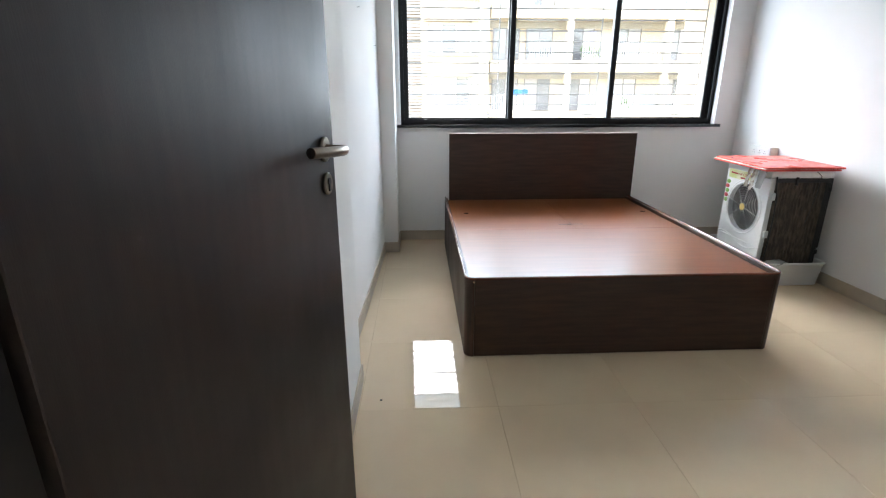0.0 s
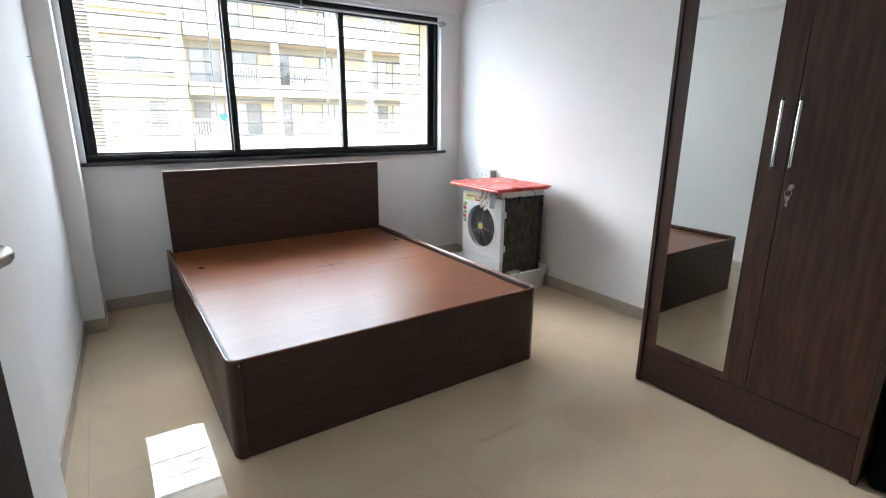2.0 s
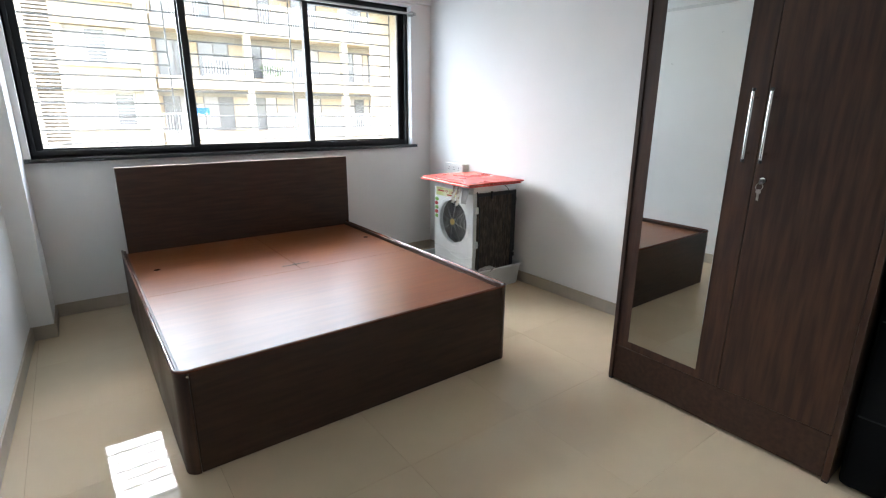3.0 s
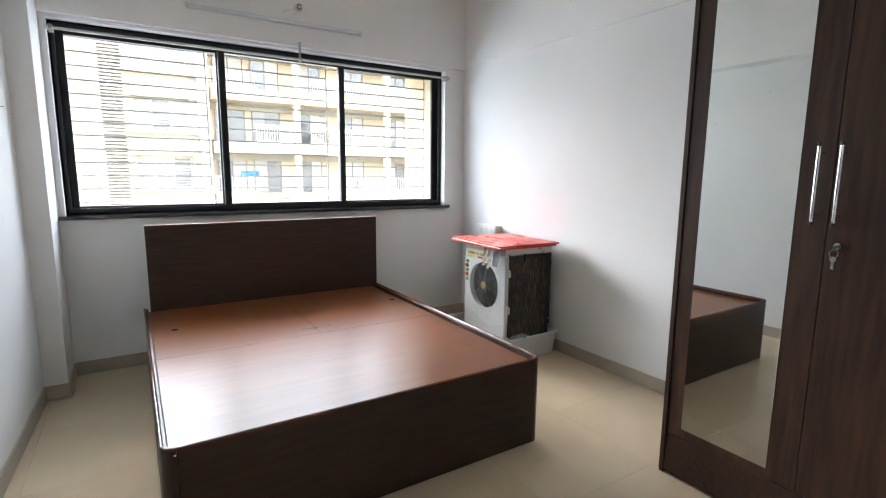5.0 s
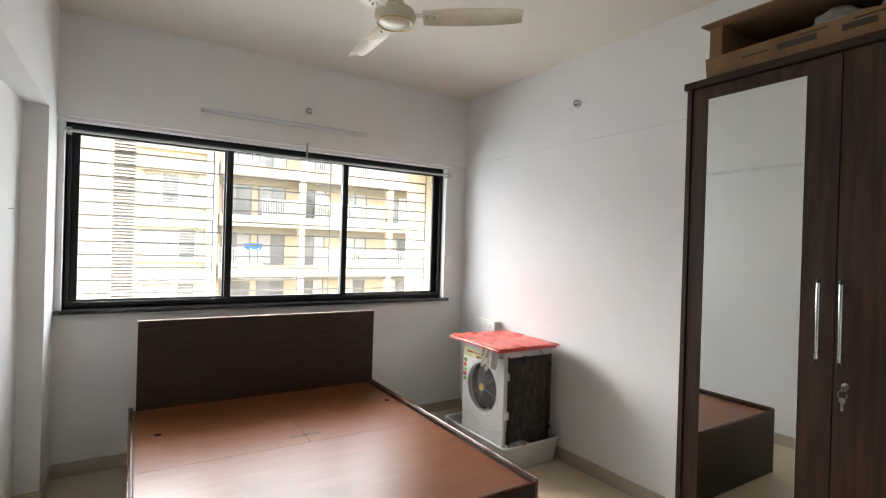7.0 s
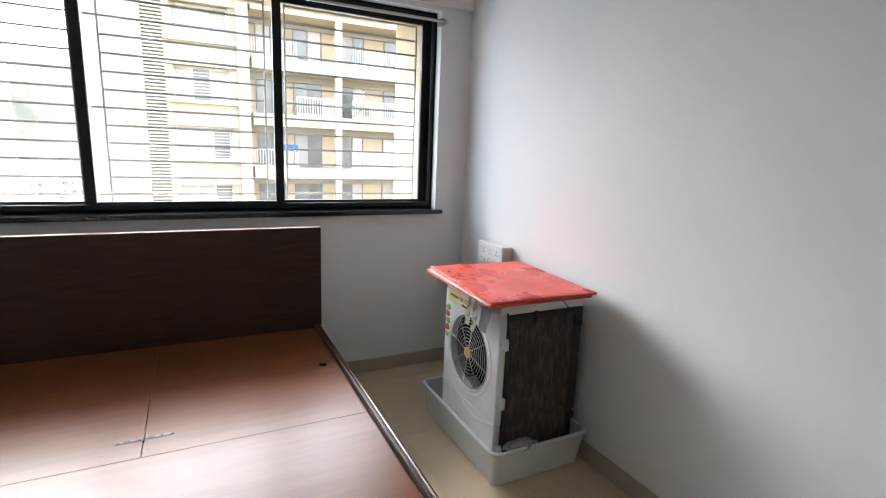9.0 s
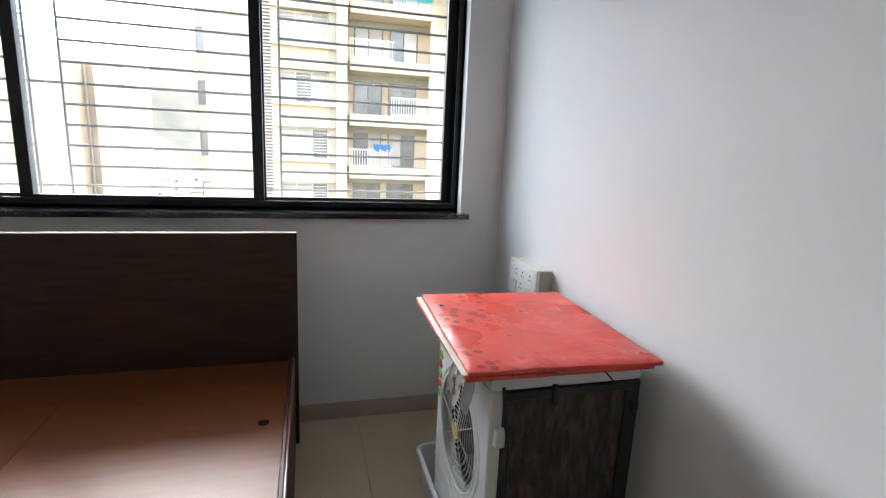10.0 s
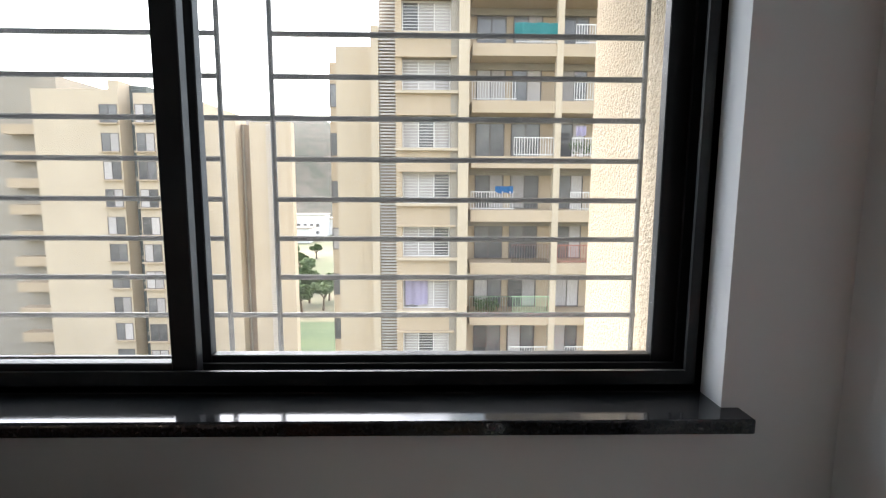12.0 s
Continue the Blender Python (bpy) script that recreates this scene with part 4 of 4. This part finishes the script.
for k in range(3):
    a = 86 + 120 * k
    m = Euler((0, 0, radians(a))).to_matrix().to_4x4()
    b = bmesh.new()
    cube(b, 0.09, 0.20, -0.022, 0.022, -0.274, -0.270, 0.001, 1)
    bmesh.ops.transform(b, verts=b.verts, matrix=m)
    arm = part("blade_arm", b, CREAM_ENAMEL, cf)
    b = bmesh.new()
    n = 14
    top, low = [], []
    for i in range(n + 1):
        x = 0.13 + 0.47 * i / n
        half = 0.050 + 0.012 * math.sin(math.pi * min(1, i / n * 1.1)) - (0.010 if i == n else 0)
        row_t, row_l = [], []
        for j in range(7):
            s = j / 6 * 2 - 1
            z = -0.277 - s * half * 0.22 - 0.006 * (s * s) + 0.014 * (i / n)
            row_t.append(b.verts.new((x, s * half, z + 0.0012)))
            row_l.append(b.verts.new((x, s * half, z - 0.0012)))
        top.append(row_t)
        low.append(row_l)
    for i in range(n):
        for j in range(6):
            b.faces.new((top[i][j], top[i + 1][j], top[i + 1][j + 1], top[i][j + 1]))
            b.faces.new((low[i][j], low[i][j + 1], low[i + 1][j + 1], low[i + 1][j]))
    for j in range(6):
        b.faces.new((top[0][j], top[0][j + 1], low[0][j + 1], low[0][j]))
        b.faces.new((top[n][j + 1], top[n][j], low[n][j], low[n][j + 1]))
    for i in range(n):
        b.faces.new((top[i][0], low[i][0], low[i + 1][0], top[i + 1][0]))
        b.faces.new((top[i + 1][6], low[i + 1][6], low[i][6], top[i][6]))
    bmesh.ops.recalc_face_normals(b, faces=b.faces)
    bmesh.ops.transform(b, verts=b.verts, matrix=m)
    blade = part("blade", b, CREAM_ENAMEL, cf, smooth=True)
    for dx, dy in ((0.15, 0.012), (0.15, -0.012), (0.185, 0.0)):
        p = m @ Vector((dx, dy, 0))
        part("screw", rod(bmesh.new(), (p.x, p.y, -0.2865), (p.x, p.y, -0.276), 0.004, 8), STEEL, blade)

# ---- tube lamp and outlets ----
tl = thing("tube_light", "slim white unlit tube light batten on the wall", "tube light", (0.765, 4.005, 2.378), 0)
part("batten", block(0.0, 1.215, -0.020, 0.0, -0.013, 0.013, 0.003), PLASTIC, tl)
part("tube", rod(bmesh.new(), (0.012, -0.026, 0.0), (1.203, -0.026, 0.0), 0.0125, 14), TUBE_MAT, tl, "frosted white tube", smooth=True)
for x in (0.0, 1.2):
    part("end_cap", block(x, x + 0.015, -0.041, 0.0, -0.015, 0.015, 0.003), OLD_PLASTIC, tl)
part("lead", tube([(0.68, -0.006, 0.012), (0.66, -0.006, 0.03), (0.70, -0.006, 0.055), (0.735, -0.006, 0.10)], 0.002, 6), PLASTIC, tl, smooth=True)


def outlet(at, turn):
    o = thing("lamp_outlet", "round white lamp holder plate with loose wire on the wall", "lamp holder", at, turn, "lamp outlets on the walls")
    b = lathe([(0.028, 0), (0.030, 0.004), (0.026, 0.010), (0.016, 0.012), (0.016, 0.022), (0.010, 0.024)], 24)
    bmesh.ops.rotate(b, cent=(0, 0, 0), matrix=Euler((radians(90), 0, 0)).to_matrix(), verts=b.verts)
    part("plate", b, PLASTIC, o, smooth=True)
    part("core", tube([(0.017 * math.cos(a), -0.026, 0.017 * math.sin(a)) for a in [radians(30 + 15 * k) for k in range(21)]], 0.0032, 8), RUBBER, o, "dark open ring", smooth=True)
    part("wire", tube([(0.0, -0.022, -0.012), (-0.03, -0.026, -0.026), (-0.065, -0.020, -0.024), (-0.09, -0.014, -0.034), (-0.11, -0.006, -0.052)], 0.002, 6), OLD_PLASTIC, o, smooth=True)
    return o


outlet((1.502, 4.005, 2.492), 0)
outlet((3.002, 2.68, 2.515), -90)
for y, z in ((2.706, 1.752), (3.45, 1.613), (2.3, 1.98)):
    nail = new("wall_nail", mesh_of("wall_nail", rod(bmesh.new(), (0, 0, 0), (0.022, 0, 0.004), 0.002, 8), STEEL))
    nail.matrix_world = pose(-0.20 + 0.0364 * (y - 1.7) - 0.004, y, z)
    tagged(nail, "small steel nail stuck in the white wall", "nail", "nails in the wall")

speck = new("floor_grit", mesh_of("floor_grit", lump(0.006, 0.005, 0.003, 2.2, 0.4, 2), RUBBER, True))
speck.matrix_world = pose(-0.012, 1.537, 0.0)
tagged(speck, "small dark crumb of grit on the tiles", "grit")


# ---- outside: own building's side wall, ground, buildings opposite, hill ----
structure("wall_fin", block(2.80, 3.2, 4.3, 4.82, -3, 6), ROUGHCAST, "roughcast cream plaster side wall outside the window", "wall")
structure("sunshade_slab", block(-0.6, 2.8, 4.3, 4.97, 2.3, 2.4), ROUGHCAST, "cream plastered sunshade slab above the window", "sunshade")
GZ = -19.0
bm = bmesh.new()
vs = [bm.verts.new(p) for p in ((-2500, -2500, GZ), (2500, -2500, GZ), (2500, 2500, GZ), (-2500, 2500, GZ))]
bm.faces.new(vs)
structure("ground", bm, EARTH, "dusty ground with patches of scrub", "ground")
structure("lawn", block(-30, 4, 56, 76, GZ, GZ + 0.05), GRASS, "mown green lawn between the buildings", "lawn")


def shared(name, me, parent, label=""):
    ob = new(name, me)
    ob.parent = parent
    return tagged(ob, label)


def window_meshes(w, h, leaves, bars=False):
    bm = bmesh.new()
    cube(bm, 0, w, 0, 0.06, 0, 0.06)
    cube(bm, 0, w, 0, 0.06, h - 0.06, h)
    for k in range(leaves + 1):
        x = (w - 0.06) * k / leaves
        cube(bm, x, x + 0.06, 0, 0.06, 0.06, h - 0.06)
    if bars:
        z = 0.16
        while z < h - 0.1:
            cube(bm, 0.06, w - 0.06, -0.03, -0.015, z, z + 0.025)
            z += 0.15
    f = mesh_of("frame", bm, RAIL if bars else WIN_ALU)
    step = (w - 0.06) / leaves
    p = mesh_of("pane", block(0.06, step, 0.03, 0.04, 0.06, h - 0.06), FAR_PANE)
    c = mesh_of("curtain", block(0.06, step, 0.03, 0.04, 0.06, h - 0.06), CURTAIN)
    return f, p, c, step, leaves


def put_window(parent, meshes, x, y, z, rng):
    f, p, c, step, leaves = meshes
    fr = shared("window", f, parent)
    fr.location = (x, y, z)
    for k in range(leaves):
        q = shared("pane", c if rng.random() < 0.35 else p, fr)
        q.location = (step * k, 0, 0)
    return fr


def railing(w, mat):
    bm = bmesh.new()
    cube(bm, 0, w, 0, 0.05, 0.95, 1.0)
    cube(bm, 0, w, 0.01, 0.04, 0.08, 0.12)
    x = 0.0
    while x < w:
        cube(bm, x, x + 0.028, 0.01, 0.035, 0.0, 0.95)
        x += 0.14
    return mesh_of("railing", bm, mat)


rng = random.Random(4)
S = 2.86
main = thing("apartment_building", "cream apartment tower opposite with balconies and louvred shaft", "building", (0, 0, GZ))
Z = -GZ
part("wall", block(3.7, 21, 31.6, 42, 0, Z + 14.2), FACADE, main)
part("wall", block(0.4, 3.7, 29.9, 42, 0, Z + 13.2), FACADE_GREY, main)
part("wall", block(-3.3, -0.55, 33, 42, 0, Z + 9.3), FACADE_PALE, main)
part("wall", block(-3.85, -3.3, 33.9, 42, 0, Z + 8.6), FACADE, main)
part("wall", block(-0.55, 0.4, 30.8, 42, 0, Z + 12.2), BROWN_AND_SHADED, main)
part("pier", block(-0.95, -0.55, 30.2, 33, 0, Z + 9.6), FACADE_PALE, main)
part("pier", block(0.4, 0.72, 29.4, 29.9, 0, Z + 13.2), FACADE, main)
part("pier", block(3.22, 3.7, 29.4, 29.9, 0, Z + 13.2), FACADE_GREY, main)
part("pier", block(3.62, 4.15, 29.1, 31.6, 0, Z + 14.2), FACADE_PALE, main)
for x in (8.72, 14.5, 18.9):
    part("column", block(x, x + 0.34, 29.75, 30.15, 0, Z + 14.2), FACADE_PALE, main)
part("parapet", block(3.4, 21, 29.5, 42, Z + 14.2, Z + 15.1), FACADE, main)
bm = bmesh.new()
z = 0.2
while z < Z + 11.6:
    cube(bm, -0.55, 0.40, 30.35, 30.43, z, z + 0.075)
    z += 0.165
part("louvre", bm, LOUVRE, main, "grey slatted louvre over the service shaft")
bay = window_meshes(2.5, 1.62, 3, True)
flat = window_meshes(1.62, 2.0, 2)
small = window_meshes(1.4, 1.95, 2)
box_win = window_meshes(0.55, 1.35, 1)
rail_w, rail_r, rail_g = railing(4.6, RAIL), railing(4.6, RAIL_RED), railing(4.6, RAIL_GREEN)
rail_half = railing(2.35, RAIL)
side = mesh_of("side_box", block(0.62, 0.72, -0.3, 0.0, -0.1, 1.5), FACADE_PALE)
spandrel = mesh_of("spandrel", block(0.72, 3.22, 29.4, 29.9, 0, S - 1.65), FACADE)
ledge = mesh_of("ledge", block(0.38, 3.72, 29.15, 29.9, 0, 0.14), FACADE_PALE)
hood = mesh_of("hood", block(0.38, 3.5, 29.2, 29.9, 0, 0.09), FACADE)
slab = mesh_of("balcony_slab", block(4.35, 20.6, 29.8, 31.6, 0, 0.62), FACADE)
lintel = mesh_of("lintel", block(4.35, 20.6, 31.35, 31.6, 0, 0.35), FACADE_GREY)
for k in range(-7, 5):
    zk = Z + k * S
    if zk - 0.8 < 0.2:
        continue
    put_window(main, bay, 0.72, 29.78, zk + 0.47, rng)
    for me, dz in ((spandrel, -0.76), (ledge, 0.33), (hood, -0.76)):
        shared(me.name, me, main).location = (0, 0, zk + dz)
    shared("balcony_slab", slab, main).location = (0, 0, zk - 0.52)
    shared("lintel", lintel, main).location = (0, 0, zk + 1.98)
    for x, kind in ((4.7, flat), (6.7, flat), (9.45, small), (12.1, flat), (15.4, small), (17.2, small)):
        put_window(main, kind, x, 31.5, zk + 0.12, rng)
    a = 4.35 if k % 2 == 0 else 6.6
    shared("railing", rail_half, main, "white baluster balcony railing").location = (a, 29.85, zk + 0.1)
    style = {-1: (rail_r, "rusty red balcony railing"), -2: (rail_g, "pale green balcony railing")}.get(k, (rail_w, "white baluster balcony railing"))
    shared("railing", style[0], main, style[1]).location = ((6.6, 29.85, zk + 0.1) if k == -1 else (9.7, 29.85, zk + 0.1)) if k != -2 else (4.35, 29.85, zk + 0.1)
    if k % 2 == 0:
        shared("railing", rail_w, main, "white baluster balcony railing").location = (14.2, 29.85, zk + 0.1)
    if zk + 1.6 < Z + 9:
        put_window(main, box_win, -3.86, 33.84, zk + 0.3, rng)
        s = shared("side_box", side, main)
        s.location = (-3.88, 33.9, zk + 0.15)


def hung(name, x, y, z, w, h, mat, label, seed):
    """A cloth that hangs in soft folds."""
    bm = bmesh.new()
    g = [[bm.verts.new((w * a / 12, 0.05 * math.sin(a * 1.3 + seed) + 0.03 * noise.noise(Vector((a * 0.4, c, seed))), -h * c / 5 + 0.03 * math.sin(a + seed) * (c == 5))) for c in range(6)] for a in range(13)]
    for a in range(12):
        for c in range(5):
            bm.faces.new((g[a][c], g[a + 1][c], g[a + 1][c + 1], g[a][c + 1]))
    bmesh.ops.solidify(bm, geom=bm.faces[:], thickness=0.02)
    ob = new(name, mesh_of(name, bm, mat, True))
    ob.matrix_world = pose(x, y, z)
    return tagged(ob, label, "laundry", "laundry on the balconies")


hung("drying_cloth", 5.65, 29.82, 1.38, 0.95, 0.36, BLUE, "bright blue cloth drying over the balcony rail", 1)
hung("drying_cloth", 6.5, 29.80, 9.70, 2.4, 0.75, TEAL, "teal sheet drying over the balcony rail", 2)
hung("drying_cloth", 9.9, 29.95, 4.55, 0.55, 0.5, LILAC, "pale lilac clothes hanging on the balcony", 3)
hung("curtain_cloth", 0.85, 29.70, -3.55, 1.2, 1.5, LILAC, "pale lilac curtain hanging inside the window grille", 4)


def planter(x, y, z, seed):
    pl = thing("balcony_plant", "leafy green potted plant on the balcony", "plant", (x, y, z), 0, "plants on the balconies")
    part("pot", lathe([(0.12, 0), (0.16, 0.22), (0.15, 0.22), (0.14, 0.2)], 14), BROWN_AND_SHADED, pl)
    r = random.Random(seed)
    part("foliage", leaves_mesh(r, (0, 0, 0.5), (0.45, 0.3, 0.4), 160, 0.09), LEAF, pl)


def leaves_mesh(r, centre, radii, count, size):
    bm = bmesh.new()
    for _ in range(count):
        d = Vector((r.gauss(0, 1), r.gauss(0, 1), r.gauss(0, 1))).normalized() * (r.random() ** 0.4)
        p = Vector(centre) + Vector((d.x * radii[0], d.y * radii[1], d.z * radii[2]))
        u = Vector((r.gauss(0, 1), r.gauss(0, 1), r.gauss(0, 0.5))).normalized() * size * r.uniform(0.6, 1.3)
        w = u.orthogonal().normalized() * u.length * 0.5
        bm.faces.new([bm.verts.new(q) for q in (p - u, p + w * 0.9, p + u, p - w * 0.9)])
    return bm


for k, (x, z) in enumerate(((10.0, 2.96), (10.6, 2.96), (5.0, -5.62), (5.6, -5.62), (12.6, 0.1))):
    planter(x, 30.1, z, 20 + k)


def tree(x, y, h, seed):
    r = random.Random(seed)
    t = thing("tree", "broad green leafy tree beside the lawn", "tree", (x, y, GZ), r.uniform(0, 360), "trees by the lawn")
    bm = rod(bmesh.new(), (0, 0, 0), (0.1, 0.05, h * 0.45), 0.22, 10, 0.12)
    tips = []
    for k in range(6):
        a = k * math.tau / 6 + r.uniform(-0.4, 0.4)
        tip = (math.cos(a) * h * r.uniform(0.18, 0.34), math.sin(a) * h * r.uniform(0.18, 0.34), h * r.uniform(0.6, 0.88))
        rod(bm, (0.1, 0.05, h * r.uniform(0.3, 0.44)), tip, 0.09, 8, 0.03)
        tips.append(tip)
    part("trunk", bm, BARK, t)
    bm = bmesh.new()
    for tip in tips + [(0, 0, h * 0.85), (0.4, 0.3, h * 0.68)]:
        join(bm, leaves_mesh(r, tip, (h * r.uniform(0.14, 0.22), h * r.uniform(0.14, 0.22), h * r.uniform(0.10, 0.17)), 420, 0.28))
    part("crown", bm, LEAF, t)


for k, (x, y, h) in enumerate(((-18.5, 81, 4.6), (-21.5, 84, 5.2), (-15.5, 83, 4.8), (-19, 88, 5.4), (-16, 90, 5), (-23.5, 91, 5.2), (-21, 96, 4.6), (-25, 112, 4.2), (-29, 120, 4.6), (-33, 126, 4.4), (-36, 138, 4.8), (-30, 141, 4.2), (-24, 104, 3.8))):
    tree(x, y, h, 50 + k)

# far tower on the left, with its lower neighbour
left = thing("apartment_building", "long cream apartment tower across the grounds with paired windows", "building", (0, 0, GZ))
part("wall", block(-37, -28.6, 54, 70, 0, Z + 10.6), FACADE_PALE, left)
# set-back shaft, grey-green and much darker than the walls beside it
part("wall", block(-28.6, -26.9, 56, 70, 0, Z + 11.3), SHAFT_DARK, left)
part("wall", block(-26.9, -22.4, 53.6, 70, 0, Z + 10.2), FACADE_PALE, left)
part("wall", block(-54, -37, 57.5, 75, 0, Z + 12.6), FACADE_GREY, left)
part("parapet", block(-29.6, -28.6, 54.2, 57, Z + 10.6, Z + 11.5), FACADE_PALE, left)
lw = window_meshes(1.75, 1.8, 2)
shelf = mesh_of("shelf", block(-0.15, 1.9, -0.35, 0.0, -0.12, 0.0), FACADE)
lbal = mesh_of("balcony", block(-42, -38, 56.2, 57.5, 0, 1.0), FACADE)
duct = mesh_of("drain_shelf", block(-28.3, -27.3, 55.6, 56, 0, 0.3), FACADE_GREY)
for k in range(-7, 5):
    zk = Z + k * 2.76 - 0.93
    if zk - 1 < 0 or k > 3:
        continue
    for x, y in ((-30.5, 53.95), (-26.8, 53.55), (-38.8, 57.45)):
        w = put_window(left, lw, x, y, zk, rng)
        shared("shelf", shelf, w).location = (0, 0, 0)
    shared("balcony", lbal, left).location = (0, 0, zk - 0.9)
    shared("drain_shelf", duct, left).location = (0, 0, zk)
mid = thing("apartment_building", "plain cream apartment block with shaft coloured as in shade and louvre strip", "building", (0, 0, GZ))
part("wall", block(-22.2, -17.7, 55, 58, 0, Z + 8.2), FACADE_PALE, mid)
# recessed beige strip, its shade put into the brown colour
part("wall", block(-17.7, -16.3, 56.5, 58, 0, Z + 7.6), BROWN_AND_SHADED, mid)
part("wall", block(-16.3, -12.1, 55, 56.2, 0, Z + 7.7), FACADE_PALE, mid)
part("pipe", rod(bmesh.new(), (-17.4, 56.3, 0), (-17.4, 56.3, Z + 7.4), 0.09, 8), FACADE_GREY, mid)
bm = bmesh.new()
z = 0.3
while z < Z + 7.5:
    cube(bm, -14.6, -13.8, 54.86, 55.0, z, z + 0.12)
    z += 0.26
part("louvre", bm, LOUVRE, mid, "grey slatted louvre strip")

# low white houses and the hill behind
for k, (x, y, w, h) in enumerate(((-62, 200, 22, 8.5), (-42, 208, 12, 6.5), (-52, 178, 11, 5))):
    hs = thing("house", "low white flat-roofed house below the hill", "house", (x, y, GZ), 0, "white houses below the hill")
    part("wall", block(0, w, 0, 9, 0, h), WHITE_RENDER, hs)
    part("roof", block(-0.4, w + 0.4, -0.4, 9.4, h, h + 0.35), FACADE_GREY, hs)
    n = int(w / 2.6)
    wm = window_meshes(1.3, 1.3, 2)
    for i in range(n):
        for z in (1.0, 3.9) if h > 5 else (1.2,):
            put_window(hs, wm, 0.8 + i * 2.5, -0.06, z, rng)

bm = bmesh.new()
NX, NY = 70, 26
grid = []
for i in range(NX + 1):
    col = []
    for j in range(NY + 1):
        x, y = -420 + 720 * i / NX, 260 + 320 * j / NY
        s = j / NY
        rise = 66 * math.sin(math.pi * min(1, s * 1.05)) ** 1.2 * math.exp(-((x + 120) / 200) ** 2)
        n = noise.fractal(Vector((x * 0.012, y * 0.012, 3.3)), 1.0, 2.0, 5)
        col.append(bm.verts.new((x, y, GZ - 1 + max(0, rise * (1 + 0.25 * n)))))
    grid.append(col)
for i in range(NX):
    for j in range(NY):
        bm.faces.new((grid[i][j], grid[i + 1][j], grid[i + 1][j + 1], grid[i][j + 1]))
hill = structure("backdrop_hill", bm, HILL, "dry scrub-covered hill in the haze", "hill", True)

# ---- floor tiles, 0.6 m, laid square ----
floor = bpy.data.objects["floor"]
xs = [-0.42] + [1.10 + 0.6 * k for k in range(-2, 4)] + [3.3]
ys = [-2.2] + [0.87 + 0.6 * k for k in range(-5, 6)] + [4.3]
G = 0.0003
tiles = {}
for x0, x1 in zip(xs, xs[1:]):
    for y0, y1 in zip(ys, ys[1:]):
        key = (round(x1 - x0, 3), round(y1 - y0, 3))
        if key not in tiles:
            tiles[key] = mesh_of("tile", block(G, key[0] - G, G, key[1] - G, -0.006, 0, 0.0005, 1), TILE)
        shared("tile", tiles[key], floor).location = (x0, y0, 0)
